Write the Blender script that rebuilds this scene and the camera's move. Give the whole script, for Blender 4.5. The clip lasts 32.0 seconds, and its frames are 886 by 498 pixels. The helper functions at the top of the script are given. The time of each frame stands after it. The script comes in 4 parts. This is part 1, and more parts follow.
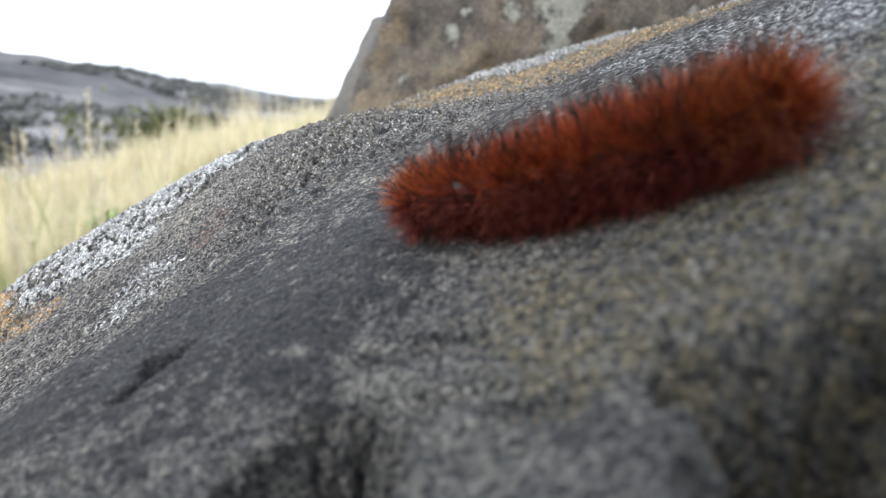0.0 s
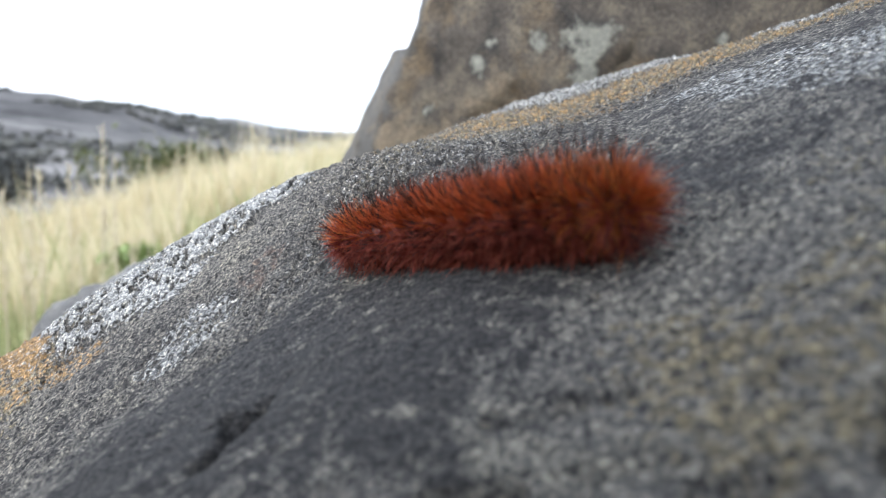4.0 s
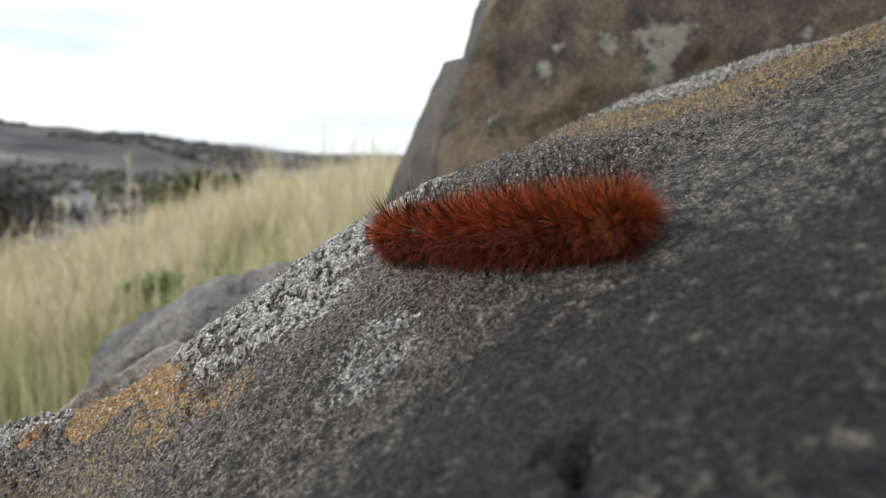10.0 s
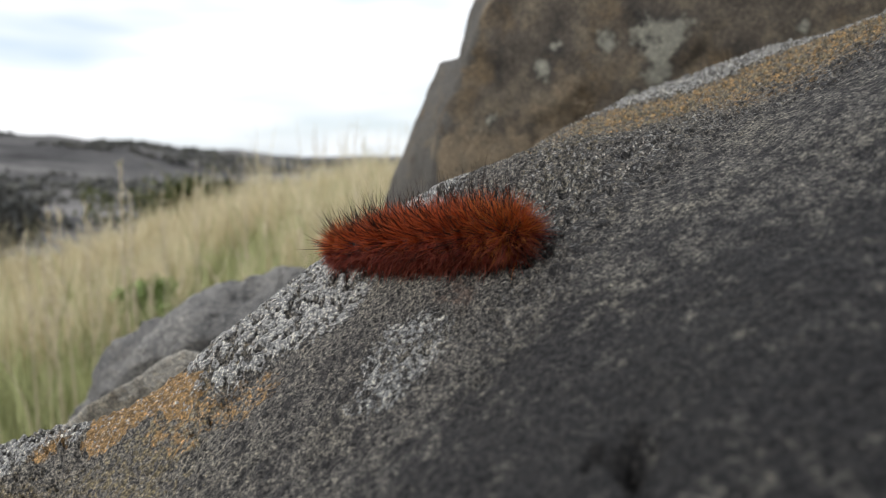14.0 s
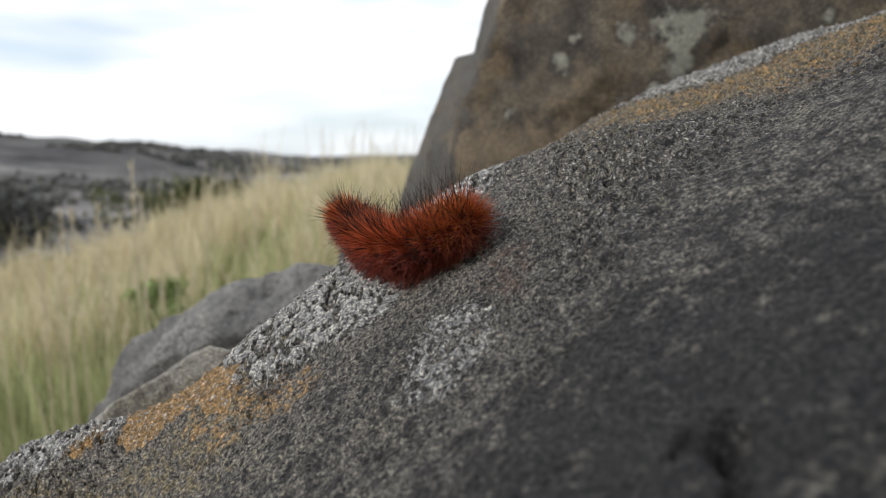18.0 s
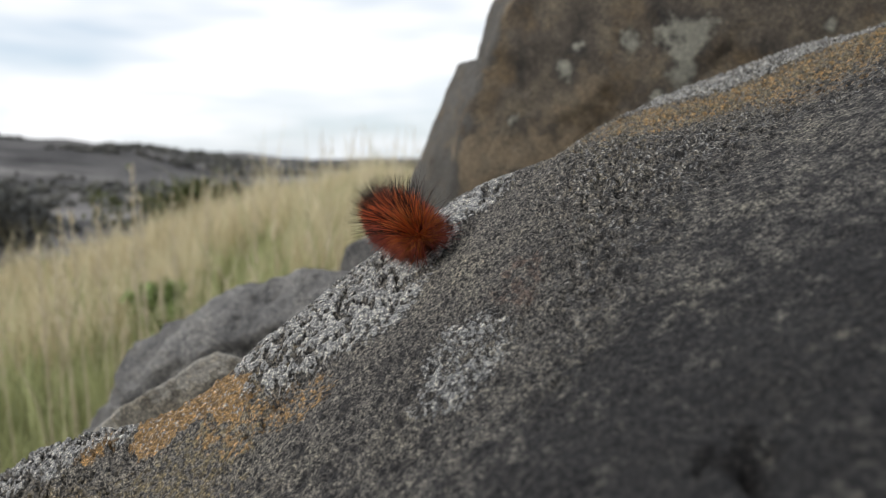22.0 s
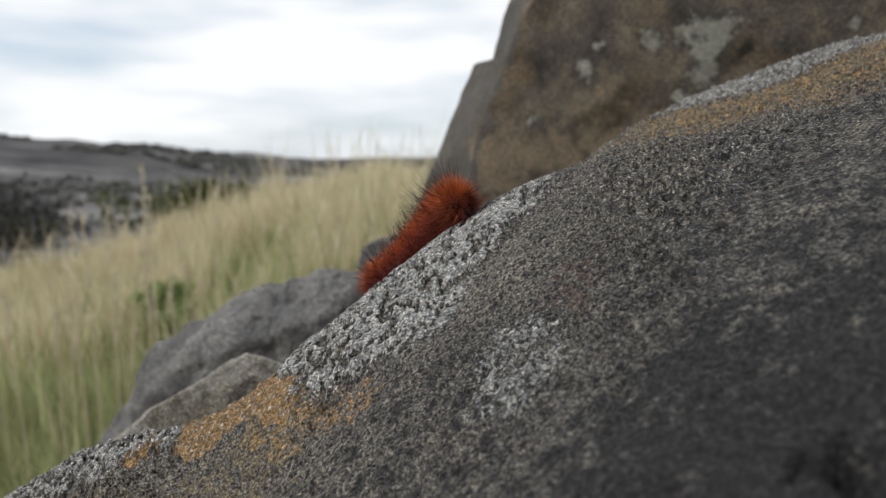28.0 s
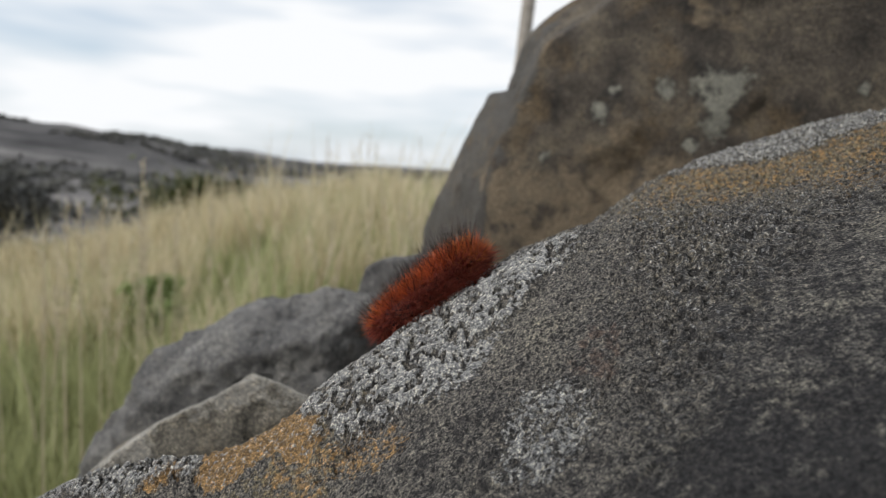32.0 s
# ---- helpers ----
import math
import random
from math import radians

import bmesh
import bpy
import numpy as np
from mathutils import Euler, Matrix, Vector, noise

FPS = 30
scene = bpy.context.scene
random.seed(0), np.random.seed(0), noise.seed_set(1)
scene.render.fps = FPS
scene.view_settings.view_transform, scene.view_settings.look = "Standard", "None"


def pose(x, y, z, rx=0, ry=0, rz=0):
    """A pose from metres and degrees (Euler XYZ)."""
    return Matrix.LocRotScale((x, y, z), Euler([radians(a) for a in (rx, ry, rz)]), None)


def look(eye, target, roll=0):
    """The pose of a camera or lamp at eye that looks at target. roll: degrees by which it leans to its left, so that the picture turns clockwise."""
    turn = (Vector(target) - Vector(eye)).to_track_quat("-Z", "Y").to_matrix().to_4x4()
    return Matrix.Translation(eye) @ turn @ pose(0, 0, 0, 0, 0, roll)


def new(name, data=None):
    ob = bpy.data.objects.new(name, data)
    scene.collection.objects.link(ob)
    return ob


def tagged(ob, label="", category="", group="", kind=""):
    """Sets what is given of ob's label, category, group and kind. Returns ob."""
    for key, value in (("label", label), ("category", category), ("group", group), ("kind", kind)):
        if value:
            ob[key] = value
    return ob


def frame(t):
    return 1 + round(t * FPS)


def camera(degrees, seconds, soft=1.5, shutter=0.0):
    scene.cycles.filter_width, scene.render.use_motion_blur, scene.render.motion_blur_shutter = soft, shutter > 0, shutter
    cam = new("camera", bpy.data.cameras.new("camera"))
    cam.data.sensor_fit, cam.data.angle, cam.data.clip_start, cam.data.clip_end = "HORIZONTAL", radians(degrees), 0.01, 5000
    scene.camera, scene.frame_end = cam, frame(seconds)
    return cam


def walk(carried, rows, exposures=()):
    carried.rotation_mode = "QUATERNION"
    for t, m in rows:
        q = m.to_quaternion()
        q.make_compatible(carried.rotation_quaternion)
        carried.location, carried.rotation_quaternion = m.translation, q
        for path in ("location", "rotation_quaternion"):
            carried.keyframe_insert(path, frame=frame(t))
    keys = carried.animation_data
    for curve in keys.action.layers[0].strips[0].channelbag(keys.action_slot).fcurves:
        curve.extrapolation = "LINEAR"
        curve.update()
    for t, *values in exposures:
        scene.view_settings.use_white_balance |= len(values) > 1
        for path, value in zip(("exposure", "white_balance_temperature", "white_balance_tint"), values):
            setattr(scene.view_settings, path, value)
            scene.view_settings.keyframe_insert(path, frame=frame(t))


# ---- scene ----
cam = camera(68.6, 32.0, soft=0.9)
cam.data.dof.use_dof = True
cam.data.dof.focus_distance = 0.140
cam.data.dof.aperture_fstop = 18.0
# seconds, eye, yaw, pitch, roll
PATH = [
    (0, 0.00742, -0.00265, 0.90716, 0.966, -12.543, 3.461),
    (0.5, 0.00911, 0.00085, 0.90507, 0.541, -12.294, 3.415),
    (1, 0.00752, 0.00107, 0.90664, 0.993, -11.959, 2.701),
    (1.5, 0.00691, 0.00127, 0.90738, 0.899, -11.179, 2.624),
    (2, 0.00540, 0.00113, 0.90761, 1.178, -11.371, 2.433),
    (2.5, 0.00385, 0.00232, 0.90654, 1.562, -11.294, 2.074),
    (4.5, -0.01255, 0.00910, 0.90597, 1.805, -9.508, 2.752),
    (5, -0.02203, 0.01478, 0.90233, 2.630, -9.282, 1.740),
    (5.5, -0.03094, 0.01826, 0.89898, 2.896, -8.917, 1.364),
    (6, -0.03988, 0.02082, 0.89299, 3.204, -8.952, 1.199),
    (6.5, -0.04029, 0.02071, 0.89383, 2.754, -8.730, 1.309),
    (7, -0.03870, 0.02073, 0.89506, 2.603, -8.500, 1.553),
    (7.5, -0.04045, 0.02087, 0.89646, 2.611, -8.302, 1.228),
    (8, -0.04161, 0.01992, 0.89824, 2.704, -8.044, 1.210),
    (8.5, -0.04237, 0.01987, 0.89839, 2.712, -8.074, 0.916),
    (9, -0.04179, 0.01934, 0.89900, 2.659, -8.095, 0.855),
    (9.5, -0.04175, 0.01839, 0.89980, 2.679, -8.212, 0.806),
    (10, -0.04155, 0.01831, 0.89986, 2.916, -8.287, 0.615),
    (10.5, -0.04269, 0.01901, 0.89943, 2.733, -8.304, 0.545),
    (11, -0.04237, 0.01861, 0.89956, 2.713, -8.335, 0.368),
    (11.5, -0.04241, 0.01814, 0.90021, 2.638, -8.397, 0.064),
    (12, -0.04086, 0.01665, 0.90070, 3.053, -8.258, -1.057),
    (12.5, -0.04274, 0.01727, 0.90070, 2.736, -8.316, -0.727),
    (13, -0.04409, 0.01760, 0.90064, 2.603, -8.364, -0.827),
    (13.5, -0.04545, 0.01775, 0.90085, 2.357, -8.116, -0.467),
    (14, -0.04697, 0.01866, 0.90017, 2.309, -8.236, -0.658),
    (14.5, -0.04858, 0.01934, 0.89960, 2.376, -8.389, -0.935),
    (16.5, -0.05119, 0.01949, 0.89876, 2.524, -8.598, -0.813),
    (17, -0.05301, 0.01956, 0.89899, 2.577, -8.505, -0.764),
    (17.5, -0.05472, 0.02027, 0.89893, 2.863, -8.404, -1.284),
    (18, -0.05409, 0.02041, 0.89823, 3.001, -8.380, -1.185),
    (18.5, -0.05463, 0.02053, 0.89839, 2.905, -8.312, -0.930),
    (19, -0.05606, 0.02038, 0.89878, 2.867, -8.200, -1.041),
    (19.5, -0.05717, 0.02068, 0.89886, 2.777, -7.993, -1.089),
    (20, -0.05563, 0.02045, 0.89865, 2.724, -8.043, -0.973),
    (20.5, -0.05713, 0.02001, 0.89967, 2.694, -8.087, -1.248),
    (21, -0.05596, 0.02004, 0.89878, 2.753, -7.894, -0.855),
    (21.5, -0.05695, 0.02042, 0.89845, 2.917, -8.086, -1.137),
    (22, -0.05693, 0.01949, 0.89985, 2.862, -8.072, -0.928),
    (22.5, -0.05679, 0.01937, 0.90012, 2.787, -7.975, -0.867),
    (23, -0.05894, 0.01882, 0.90098, 2.842, -7.992, -1.014),
    (23.5, -0.06214, 0.01966, 0.89959, 2.935, -8.173, -1.079),
    (24, -0.06201, 0.01956, 0.90063, 2.969, -8.117, -0.886),
    (24.5, -0.06092, 0.01902, 0.90147, 2.946, -7.930, -0.499),
    (25, -0.06210, 0.01907, 0.90134, 2.969, -7.887, -0.833),
    (25.5, -0.06333, 0.01929, 0.90129, 2.989, -7.987, -0.908),
    (27.5, -0.06445, 0.01903, 0.90101, 3.233, -8.084, -0.977),
    (28, -0.06552, 0.01900, 0.90080, 3.366, -8.138, -1.098),
    (28.5, -0.06542, 0.01930, 0.90055, 3.470, -8.213, -1.258),
    (29, -0.06479, 0.01868, 0.90118, 3.373, -8.037, -1.059),
    (29.5, -0.06414, 0.01873, 0.90084, 3.210, -7.985, -1.017),
    (30, -0.06458, 0.01916, 0.90034, 3.250, -8.275, -1.209),
    (30.5, -0.06543, 0.02053, 0.89861, 3.347, -8.432, -1.223),
    (31, -0.06598, 0.02169, 0.89674, 3.475, -8.525, -1.553),
    (31.5, -0.06679, 0.02106, 0.89798, 3.326, -8.677, -0.553),
    (32, -0.07462, 0.01478, 0.91072, 2.613, -7.037, 3.112),
]
walk(cam, [(t, pose(x, y, z, 90 + pitch, 0, yaw) @ pose(0, 0, 0, 0, 0, roll)) for t, x, y, z, yaw, pitch, roll in PATH],
     exposures=[(0, 1.6, 5950, 10), (1.5, 1.72, 5950, 10), (2.5, 1.7, 5950, 10), (5, 1.36, 5800, 10), (6, 1.12, 6000, 10), (9, 0.77, 6400, 10), (12, 0.57, 6430, 10), (17, 0.52, 6430, 10), (19, 0.48, 6430, 10),
                (23, 0.36, 6450, 10), (28, 0.28, 6450, 10), (32, 0.25, 6450, 10)])

# ---------------------------------------------------------------- light
SUN_EL, SUN_AZ = 40.0, -115.0      # degrees; azimuth from the y axis, to the right
world = bpy.data.worlds.new("overcast_sky")
scene.world = world
world.use_nodes = True
wn, wl = world.node_tree.nodes, world.node_tree.links
wn.clear()
sky = wn.new("ShaderNodeTexSky")
sky.sky_type, sky.sun_disc = "NISHITA", False
sky.sun_elevation, sky.sun_rotation = radians(SUN_EL), radians(SUN_AZ)
sky_bg = wn.new("ShaderNodeBackground")
sky_bg.inputs[1].default_value = 0.11
cloud_bg = wn.new("ShaderNodeBackground")
coords = wn.new("ShaderNodeTexCoord")
stretch = wn.new("ShaderNodeMapping")
stretch.inputs["Scale"].default_value = (1.6, 1.6, 7.5)
stretch.inputs["Location"].default_value = (0.35, 0.0, 0.1)
cloud_noise = wn.new("ShaderNodeTexNoise")
cloud_noise.inputs["Scale"].default_value = 1.5
cloud_noise.inputs["Detail"].default_value = 3.0
cover = wn.new("ShaderNodeValToRGB")
cover.color_ramp.elements[0].position, cover.color_ramp.elements[0].color = 0.30, (0.58, 0.58, 0.58, 1)
cover.color_ramp.elements[1].position, cover.color_ramp.elements[1].color = 0.55, (1, 1, 1, 1)
tone = wn.new("ShaderNodeValToRGB")
tone.color_ramp.elements[0].position, tone.color_ramp.elements[0].color = 0.34, (0.58, 0.65, 0.72, 1)
tone.color_ramp.elements[1].position, tone.color_ramp.elements[1].color = 0.56, (0.82, 0.83, 0.84, 1)
cloud_bg.inputs[1].default_value = 1.0
sky_mix, sky_out = wn.new("ShaderNodeMixShader"), wn.new("ShaderNodeOutputWorld")
wl.new(coords.outputs["Generated"], stretch.inputs["Vector"])
wl.new(stretch.outputs["Vector"], cloud_noise.inputs["Vector"])
wl.new(cloud_noise.outputs["Fac"], cover.inputs["Fac"])
wl.new(cloud_noise.outputs["Fac"], tone.inputs["Fac"])
wl.new(tone.outputs["Color"], cloud_bg.inputs[0])
wl.new(sky.outputs["Color"], sky_bg.inputs[0])
wl.new(cover.outputs["Color"], sky_mix.inputs[0])
wl.new(sky_bg.outputs[0], sky_mix.inputs[1])
wl.new(cloud_bg.outputs[0], sky_mix.inputs[2])
wl.new(sky_mix.outputs[0], sky_out.inputs[0])

sun_data = bpy.data.lights.new("sun", "SUN")
sun_data.energy, sun_data.angle, sun_data.color = 2.3, radians(20), (1.0, 0.96, 0.9)
sun = new("sun", sun_data)
sun_dir = Vector((math.sin(radians(SUN_AZ)) * math.cos(radians(SUN_EL)), math.cos(radians(SUN_AZ)) * math.cos(radians(SUN_EL)), math.sin(radians(SUN_EL))))
sun.matrix_world = look(tuple(sun_dir * 50), (0, 0, 0))


# ---------------------------------------------------------------- noise in numpy
def hash3(ix, iy, iz, seed):
    h = (ix * 374761393 + iy * 668265263 + iz * 2147483647 + seed * 974634777) & 0xFFFFFFFF
    h = ((h ^ (h >> 13)) * 1274126177) & 0xFFFFFFFF
    h = ((h ^ (h >> 15)) * 2246822519) & 0xFFFFFFFF
    return ((h ^ (h >> 16)) & 0xFFFFFF) / 8388607.5 - 1.0


def value_noise(p, seed=0):
    i = np.floor(p).astype(np.int64)
    f = p - i
    f = f * f * f * (f * (f * 6 - 15) + 10)
    out = 0
    for dx in (0, 1):
        wx = f[:, 0] if dx else 1 - f[:, 0]
        for dy in (0, 1):
            wy = f[:, 1] if dy else 1 - f[:, 1]
            for dz in (0, 1):
                wz = f[:, 2] if dz else 1 - f[:, 2]
                out = out + wx * wy * wz * hash3(i[:, 0] + dx, i[:, 1] + dy, i[:, 2] + dz, seed)
    return out


def fbm(p, size, octaves=4, seed=0, gain=0.5):
    out, amp = 0, 1.0
    for o in range(octaves):
        out = out + amp * value_noise(p * (2 ** o / size) + 17.3 * o, seed + o)
        amp *= gain
    return out


def smooth(a, b, x):
    u = np.clip((x - a) / (b - a), 0, 1)
    return u * u * (3 - 2 * u)


# ---------------------------------------------------------------- materials
def material(name):
    m = bpy.data.materials.new(name)
    m.use_nodes = True
    n = m.node_tree.nodes
    return m, n, m.node_tree.links, n["Principled BSDF"]


def ramp(n, stops):
    r = n.new("ShaderNodeValToRGB")
    e = r.color_ramp.elements
    while len(e) < len(stops):
        e.new(0.5)
    for k, (pos, col) in zip(e, stops):
        k.position, k.color = pos, (*col, 1)
    return r


def noise_node(n, l, vec, scale, detail=4.0, rough=0.55, kind="ShaderNodeTexNoise"):
    t = n.new(kind)
    t.inputs["Scale"].default_value = scale
    if kind == "ShaderNodeTexNoise":
        t.inputs["Detail"].default_value, t.inputs["Roughness"].default_value = detail, rough
    l.new(vec, t.inputs["Vector"])
    return t


def mix_col(n, l, fac, a, b, mode="MIX"):
    x = n.new("ShaderNodeMix")
    x.data_type, x.blend_type = "RGBA", mode
    for sock, v in ((x.inputs["Factor"], fac), (x.inputs[6], a), (x.inputs[7], b)):
        if isinstance(v, (int, float)):
            sock.default_value = v
        elif isinstance(v, tuple):
            sock.default_value = (*v, 1)
        else:
            l.new(v, sock)
    return x.outputs[2]


def math_node(n, l, op, a, b):
    x = n.new("ShaderNodeMath")
    x.operation = op
    for sock, v in ((x.inputs[0], a), (x.inputs[1], b)):
        if isinstance(v, (int, float)):
            sock.default_value = v
        else:
            l.new(v, sock)
    return x.outputs[0]


def stone_material(name, dark, mid, light, grain, layers=(), bump=0.0008, warm=0.0, even=0.0):
    """Weathered sandstone: mottled at centimetre scale, gritty at millimetre scale, with lichen, stains and painted
    shade where the layers say.
    A layer is the name of its attribute, its colour, the size of its speckle and how much it covers."""
    m, n, l, b = material(name)
    obj = n.new("ShaderNodeTexCoord").outputs["Object"]
    blotch = noise_node(n, l, obj, 60 * grain, 6, 0.62)
    speck = noise_node(n, l, obj, 1700 * grain, 2, 0.6)
    grit = noise_node(n, l, obj, 850 * grain, 4, 0.7)
    base = ramp(n, [(0.32, dark), (0.5, mid), (0.70, light)])
    l.new(blotch.outputs["Fac"], base.inputs["Fac"])
    speck_r = ramp(n, [(0.34, (0.50, 0.50, 0.52)), (0.50, (0.93, 0.93, 0.93)), (0.60, (1.26, 1.24, 1.18)), (0.70, (1.9, 1.85, 1.72))])
    l.new(speck.outputs["Fac"], speck_r.inputs["Fac"])
    grit_r = ramp(n, [(0.39, (0.27, 0.27, 0.28)), (0.48, (0.86, 0.86, 0.86)), (0.57, (1.34, 1.31, 1.24)), (0.66, (1.9, 1.84, 1.70))])
    l.new(grit.outputs["Fac"], grit_r.inputs["Fac"])
    grain_col = mix_col(n, l, 1.0, speck_r.outputs["Color"], grit_r.outputs["Color"], "MULTIPLY")
    if even:
        grain_col = mix_col(n, l, even, grain_col, (0.9, 0.9, 0.9))
    col = mix_col(n, l, 1.0, base.outputs["Color"], grain_col, "MULTIPLY")
    if warm:
        w = noise_node(n, l, obj, 44 * grain, 5, 0.62)
        wr = ramp(n, [(0.50, (0, 0, 0)), (0.68, (warm, warm, warm))])
        l.new(w.outputs["Fac"], wr.inputs["Fac"])
        tint = mix_col(n, l, 1.0, (0.19, 0.135, 0.075), grain_col, "MULTIPLY")
        col = mix_col(n, l, wr.outputs["Color"], col, tint)
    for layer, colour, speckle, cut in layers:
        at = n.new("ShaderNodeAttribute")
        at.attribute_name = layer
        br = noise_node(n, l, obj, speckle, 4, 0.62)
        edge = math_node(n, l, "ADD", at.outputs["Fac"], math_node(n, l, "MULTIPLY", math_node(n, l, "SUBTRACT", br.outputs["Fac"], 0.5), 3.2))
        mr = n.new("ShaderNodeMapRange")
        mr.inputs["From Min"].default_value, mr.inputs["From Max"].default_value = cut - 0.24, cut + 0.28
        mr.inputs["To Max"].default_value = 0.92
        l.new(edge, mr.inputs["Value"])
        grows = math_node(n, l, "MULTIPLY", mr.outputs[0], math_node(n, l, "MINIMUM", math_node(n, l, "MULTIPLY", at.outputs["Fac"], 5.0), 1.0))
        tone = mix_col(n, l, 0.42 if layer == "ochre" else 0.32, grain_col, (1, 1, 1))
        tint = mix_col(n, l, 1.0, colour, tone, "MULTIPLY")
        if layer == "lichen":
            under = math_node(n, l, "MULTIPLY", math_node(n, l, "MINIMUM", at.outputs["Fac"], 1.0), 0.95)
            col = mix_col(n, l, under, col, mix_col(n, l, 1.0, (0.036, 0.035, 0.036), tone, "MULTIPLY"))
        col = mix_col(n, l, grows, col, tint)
    l.new(col, b.inputs["Base Color"])
    b.inputs["Roughness"].default_value = 0.78
    b.inputs["Specular IOR Level"].default_value = 0.4
    pits = noise_node(n, l, obj, 760 * grain, 5, 0.75)
    bm_node = n.new("ShaderNodeBump")
    bm_node.inputs["Strength"].default_value = 1.0
    bm_node.inputs["Distance"].default_value = bump
    l.new(pits.outputs["Fac"], bm_node.inputs["Height"])
    l.new(bm_node.outputs["Normal"], b.inputs["Normal"])
    return m


def hair_material(name, root, tip, through_light=0.35):
    m, n, l, b = material(name)
    geo = n.new("ShaderNodeNewGeometry")
    r = ramp(n, [(0.0, root), (1.0, tip)])
    l.new(geo.outputs["Random Per Island"], r.inputs["Fac"])
    l.new(r.outputs["Color"], b.inputs["Base Color"])
    b.inputs["Roughness"].default_value = 0.5
    b.inputs["Specular IOR Level"].default_value = 0.25
    t = n.new("ShaderNodeBsdfTranslucent")
    l.new(r.outputs["Color"], t.inputs["Color"])
    mx = n.new("ShaderNodeMixShader")
    mx.inputs[0].default_value = through_light
    l.new(b.outputs[0], mx.inputs[1])
    l.new(t.outputs[0], mx.inputs[2])
    l.new(mx.outputs[0], n["Material Output"].inputs["Surface"])
    return m


def plain(name, colour, rough=0.7, spread=0.35, scale=30.0):
    m, n, l, b = material(name)
    obj = n.new("ShaderNodeTexCoord").outputs["Object"]
    t = noise_node(n, l, obj, scale, 5, 0.6)
    r = ramp(n, [(0.3, tuple(c * (1 - spread) for c in colour)), (0.7, tuple(c * (1 + spread) for c in colour))])
    l.new(t.outputs["Fac"], r.inputs["Fac"])
    l.new(r.outputs["Color"], b.inputs["Base Color"])
    b.inputs["Roughness"].default_value = rough
    return m


# the first layer is a dark stone tone that holds the lower face's shade
stone_main = stone_material("weathered_gritstone", (0.142, 0.135, 0.131), (0.198, 0.188, 0.178), (0.252, 0.238, 0.212), 1.0, bump=0.0036, layers=(
    ("dark_shade", (0.049, 0.047, 0.050), 260, 0.50), ("pink", (0.20, 0.15, 0.13), 420, 0.75), ("olive", (0.27, 0.225, 0.14), 600, 0.75), ("ochre", (0.56, 0.347, 0.148), 560, 0.54), ("lichen", (0.60, 0.605, 0.61), 820, 0.58)))
stone_rear = stone_material("brown_gritstone", (0.042, 0.036, 0.031), (0.115, 0.097, 0.079), (0.25, 0.21, 0.155), 0.55, bump=0.005, warm=0.9, even=0.62, layers=(
    ("grey", (0.115, 0.108, 0.10), 90, 0.62), ("tan", (0.27, 0.212, 0.145), 70, 0.66), ("lichen", (0.34, 0.335, 0.285), 110, 0.64)))
stone_low = stone_material("grey_gritstone", (0.105, 0.105, 0.109), (0.195, 0.193, 0.195), (0.31, 0.305, 0.30), 0.6, bump=0.004, warm=0.0, even=0.4, layers=(
    ("grey", (0.30, 0.295, 0.28), 200, 0.68),))
stone_wedge = stone_material("mossy_gritstone", (0.16, 0.15, 0.13), (0.29, 0.268, 0.23), (0.44, 0.405, 0.345), 0.8, bump=0.003, warm=0.6, even=0.5, layers=(
    ("grey", (0.52, 0.50, 0.46), 160, 0.62),))
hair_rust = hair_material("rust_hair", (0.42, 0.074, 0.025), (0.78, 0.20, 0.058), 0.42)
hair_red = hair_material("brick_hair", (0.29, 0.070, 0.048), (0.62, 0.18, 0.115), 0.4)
hair_maroon_shade = hair_material("maroon_shade_hair", (0.15, 0.025, 0.023), (0.42, 0.085, 0.062), 0.35)
hair_gold = hair_material("golden_hair", (0.55, 0.165, 0.035), (0.80, 0.31, 0.08), 0.45)
hair_dark = hair_material("dark_hair", (0.012, 0.009, 0.008), (0.04, 0.022, 0.016), 0.05)
skin_dark = plain("dark_skin", (0.045, 0.014, 0.013), 0.5, 0.4, 900)
skin_wart = plain("wart_skin", (0.06, 0.02, 0.012), 0.45, 0.4, 900)


# ---------------------------------------------------------------- linking helpers
def mesh_of(name, verts, faces, mats, smooth_shade=True):
    me = bpy.data.meshes.new(name)
    me.from_pydata(verts if isinstance(verts, list) else verts.tolist(), [], faces if isinstance(faces, list) else faces.tolist())
    for m in mats:
        me.materials.append(m)
    if smooth_shade:
        me.polygons.foreach_set("use_smooth", [True] * len(me.polygons))
    me.update()
    return me


def part_mesh(name, me, parent, label=""):
    ob = new(name, me)
    ob.parent = parent
    return tagged(ob, label)


# ---------------------------------------------------------------- the main rock
FACE = (0.8587, 0.641, 0.2596, 0.0233, -1.0458, -0.2377)
LUMP = (0.0339, -1.2032, 1.342, 0.6106, -0.2213, 0.4681, 1.0026, 0.1214, 1.4149, -0.2371, 0.4468, -0.1532, 0.5592, 0.6084, 0.1431)
CREST = (0.2568, 0.0683, -0.0267, -0.021)
CREST_LUMP = (0.6007, -1.2175, 0.1517, -1.3805, 1.1229, 0.6706, 0.3074, -0.5395)
LUMP_AT = [(x, y) for x in (-0.14, -0.09, -0.04, 0.02, 0.08) for y in (0.06, 0.12, 0.18)]
CREST_AT = (-0.16, -0.125, -0.09, -0.055, -0.02, 0.02, 0.06, 0.11)


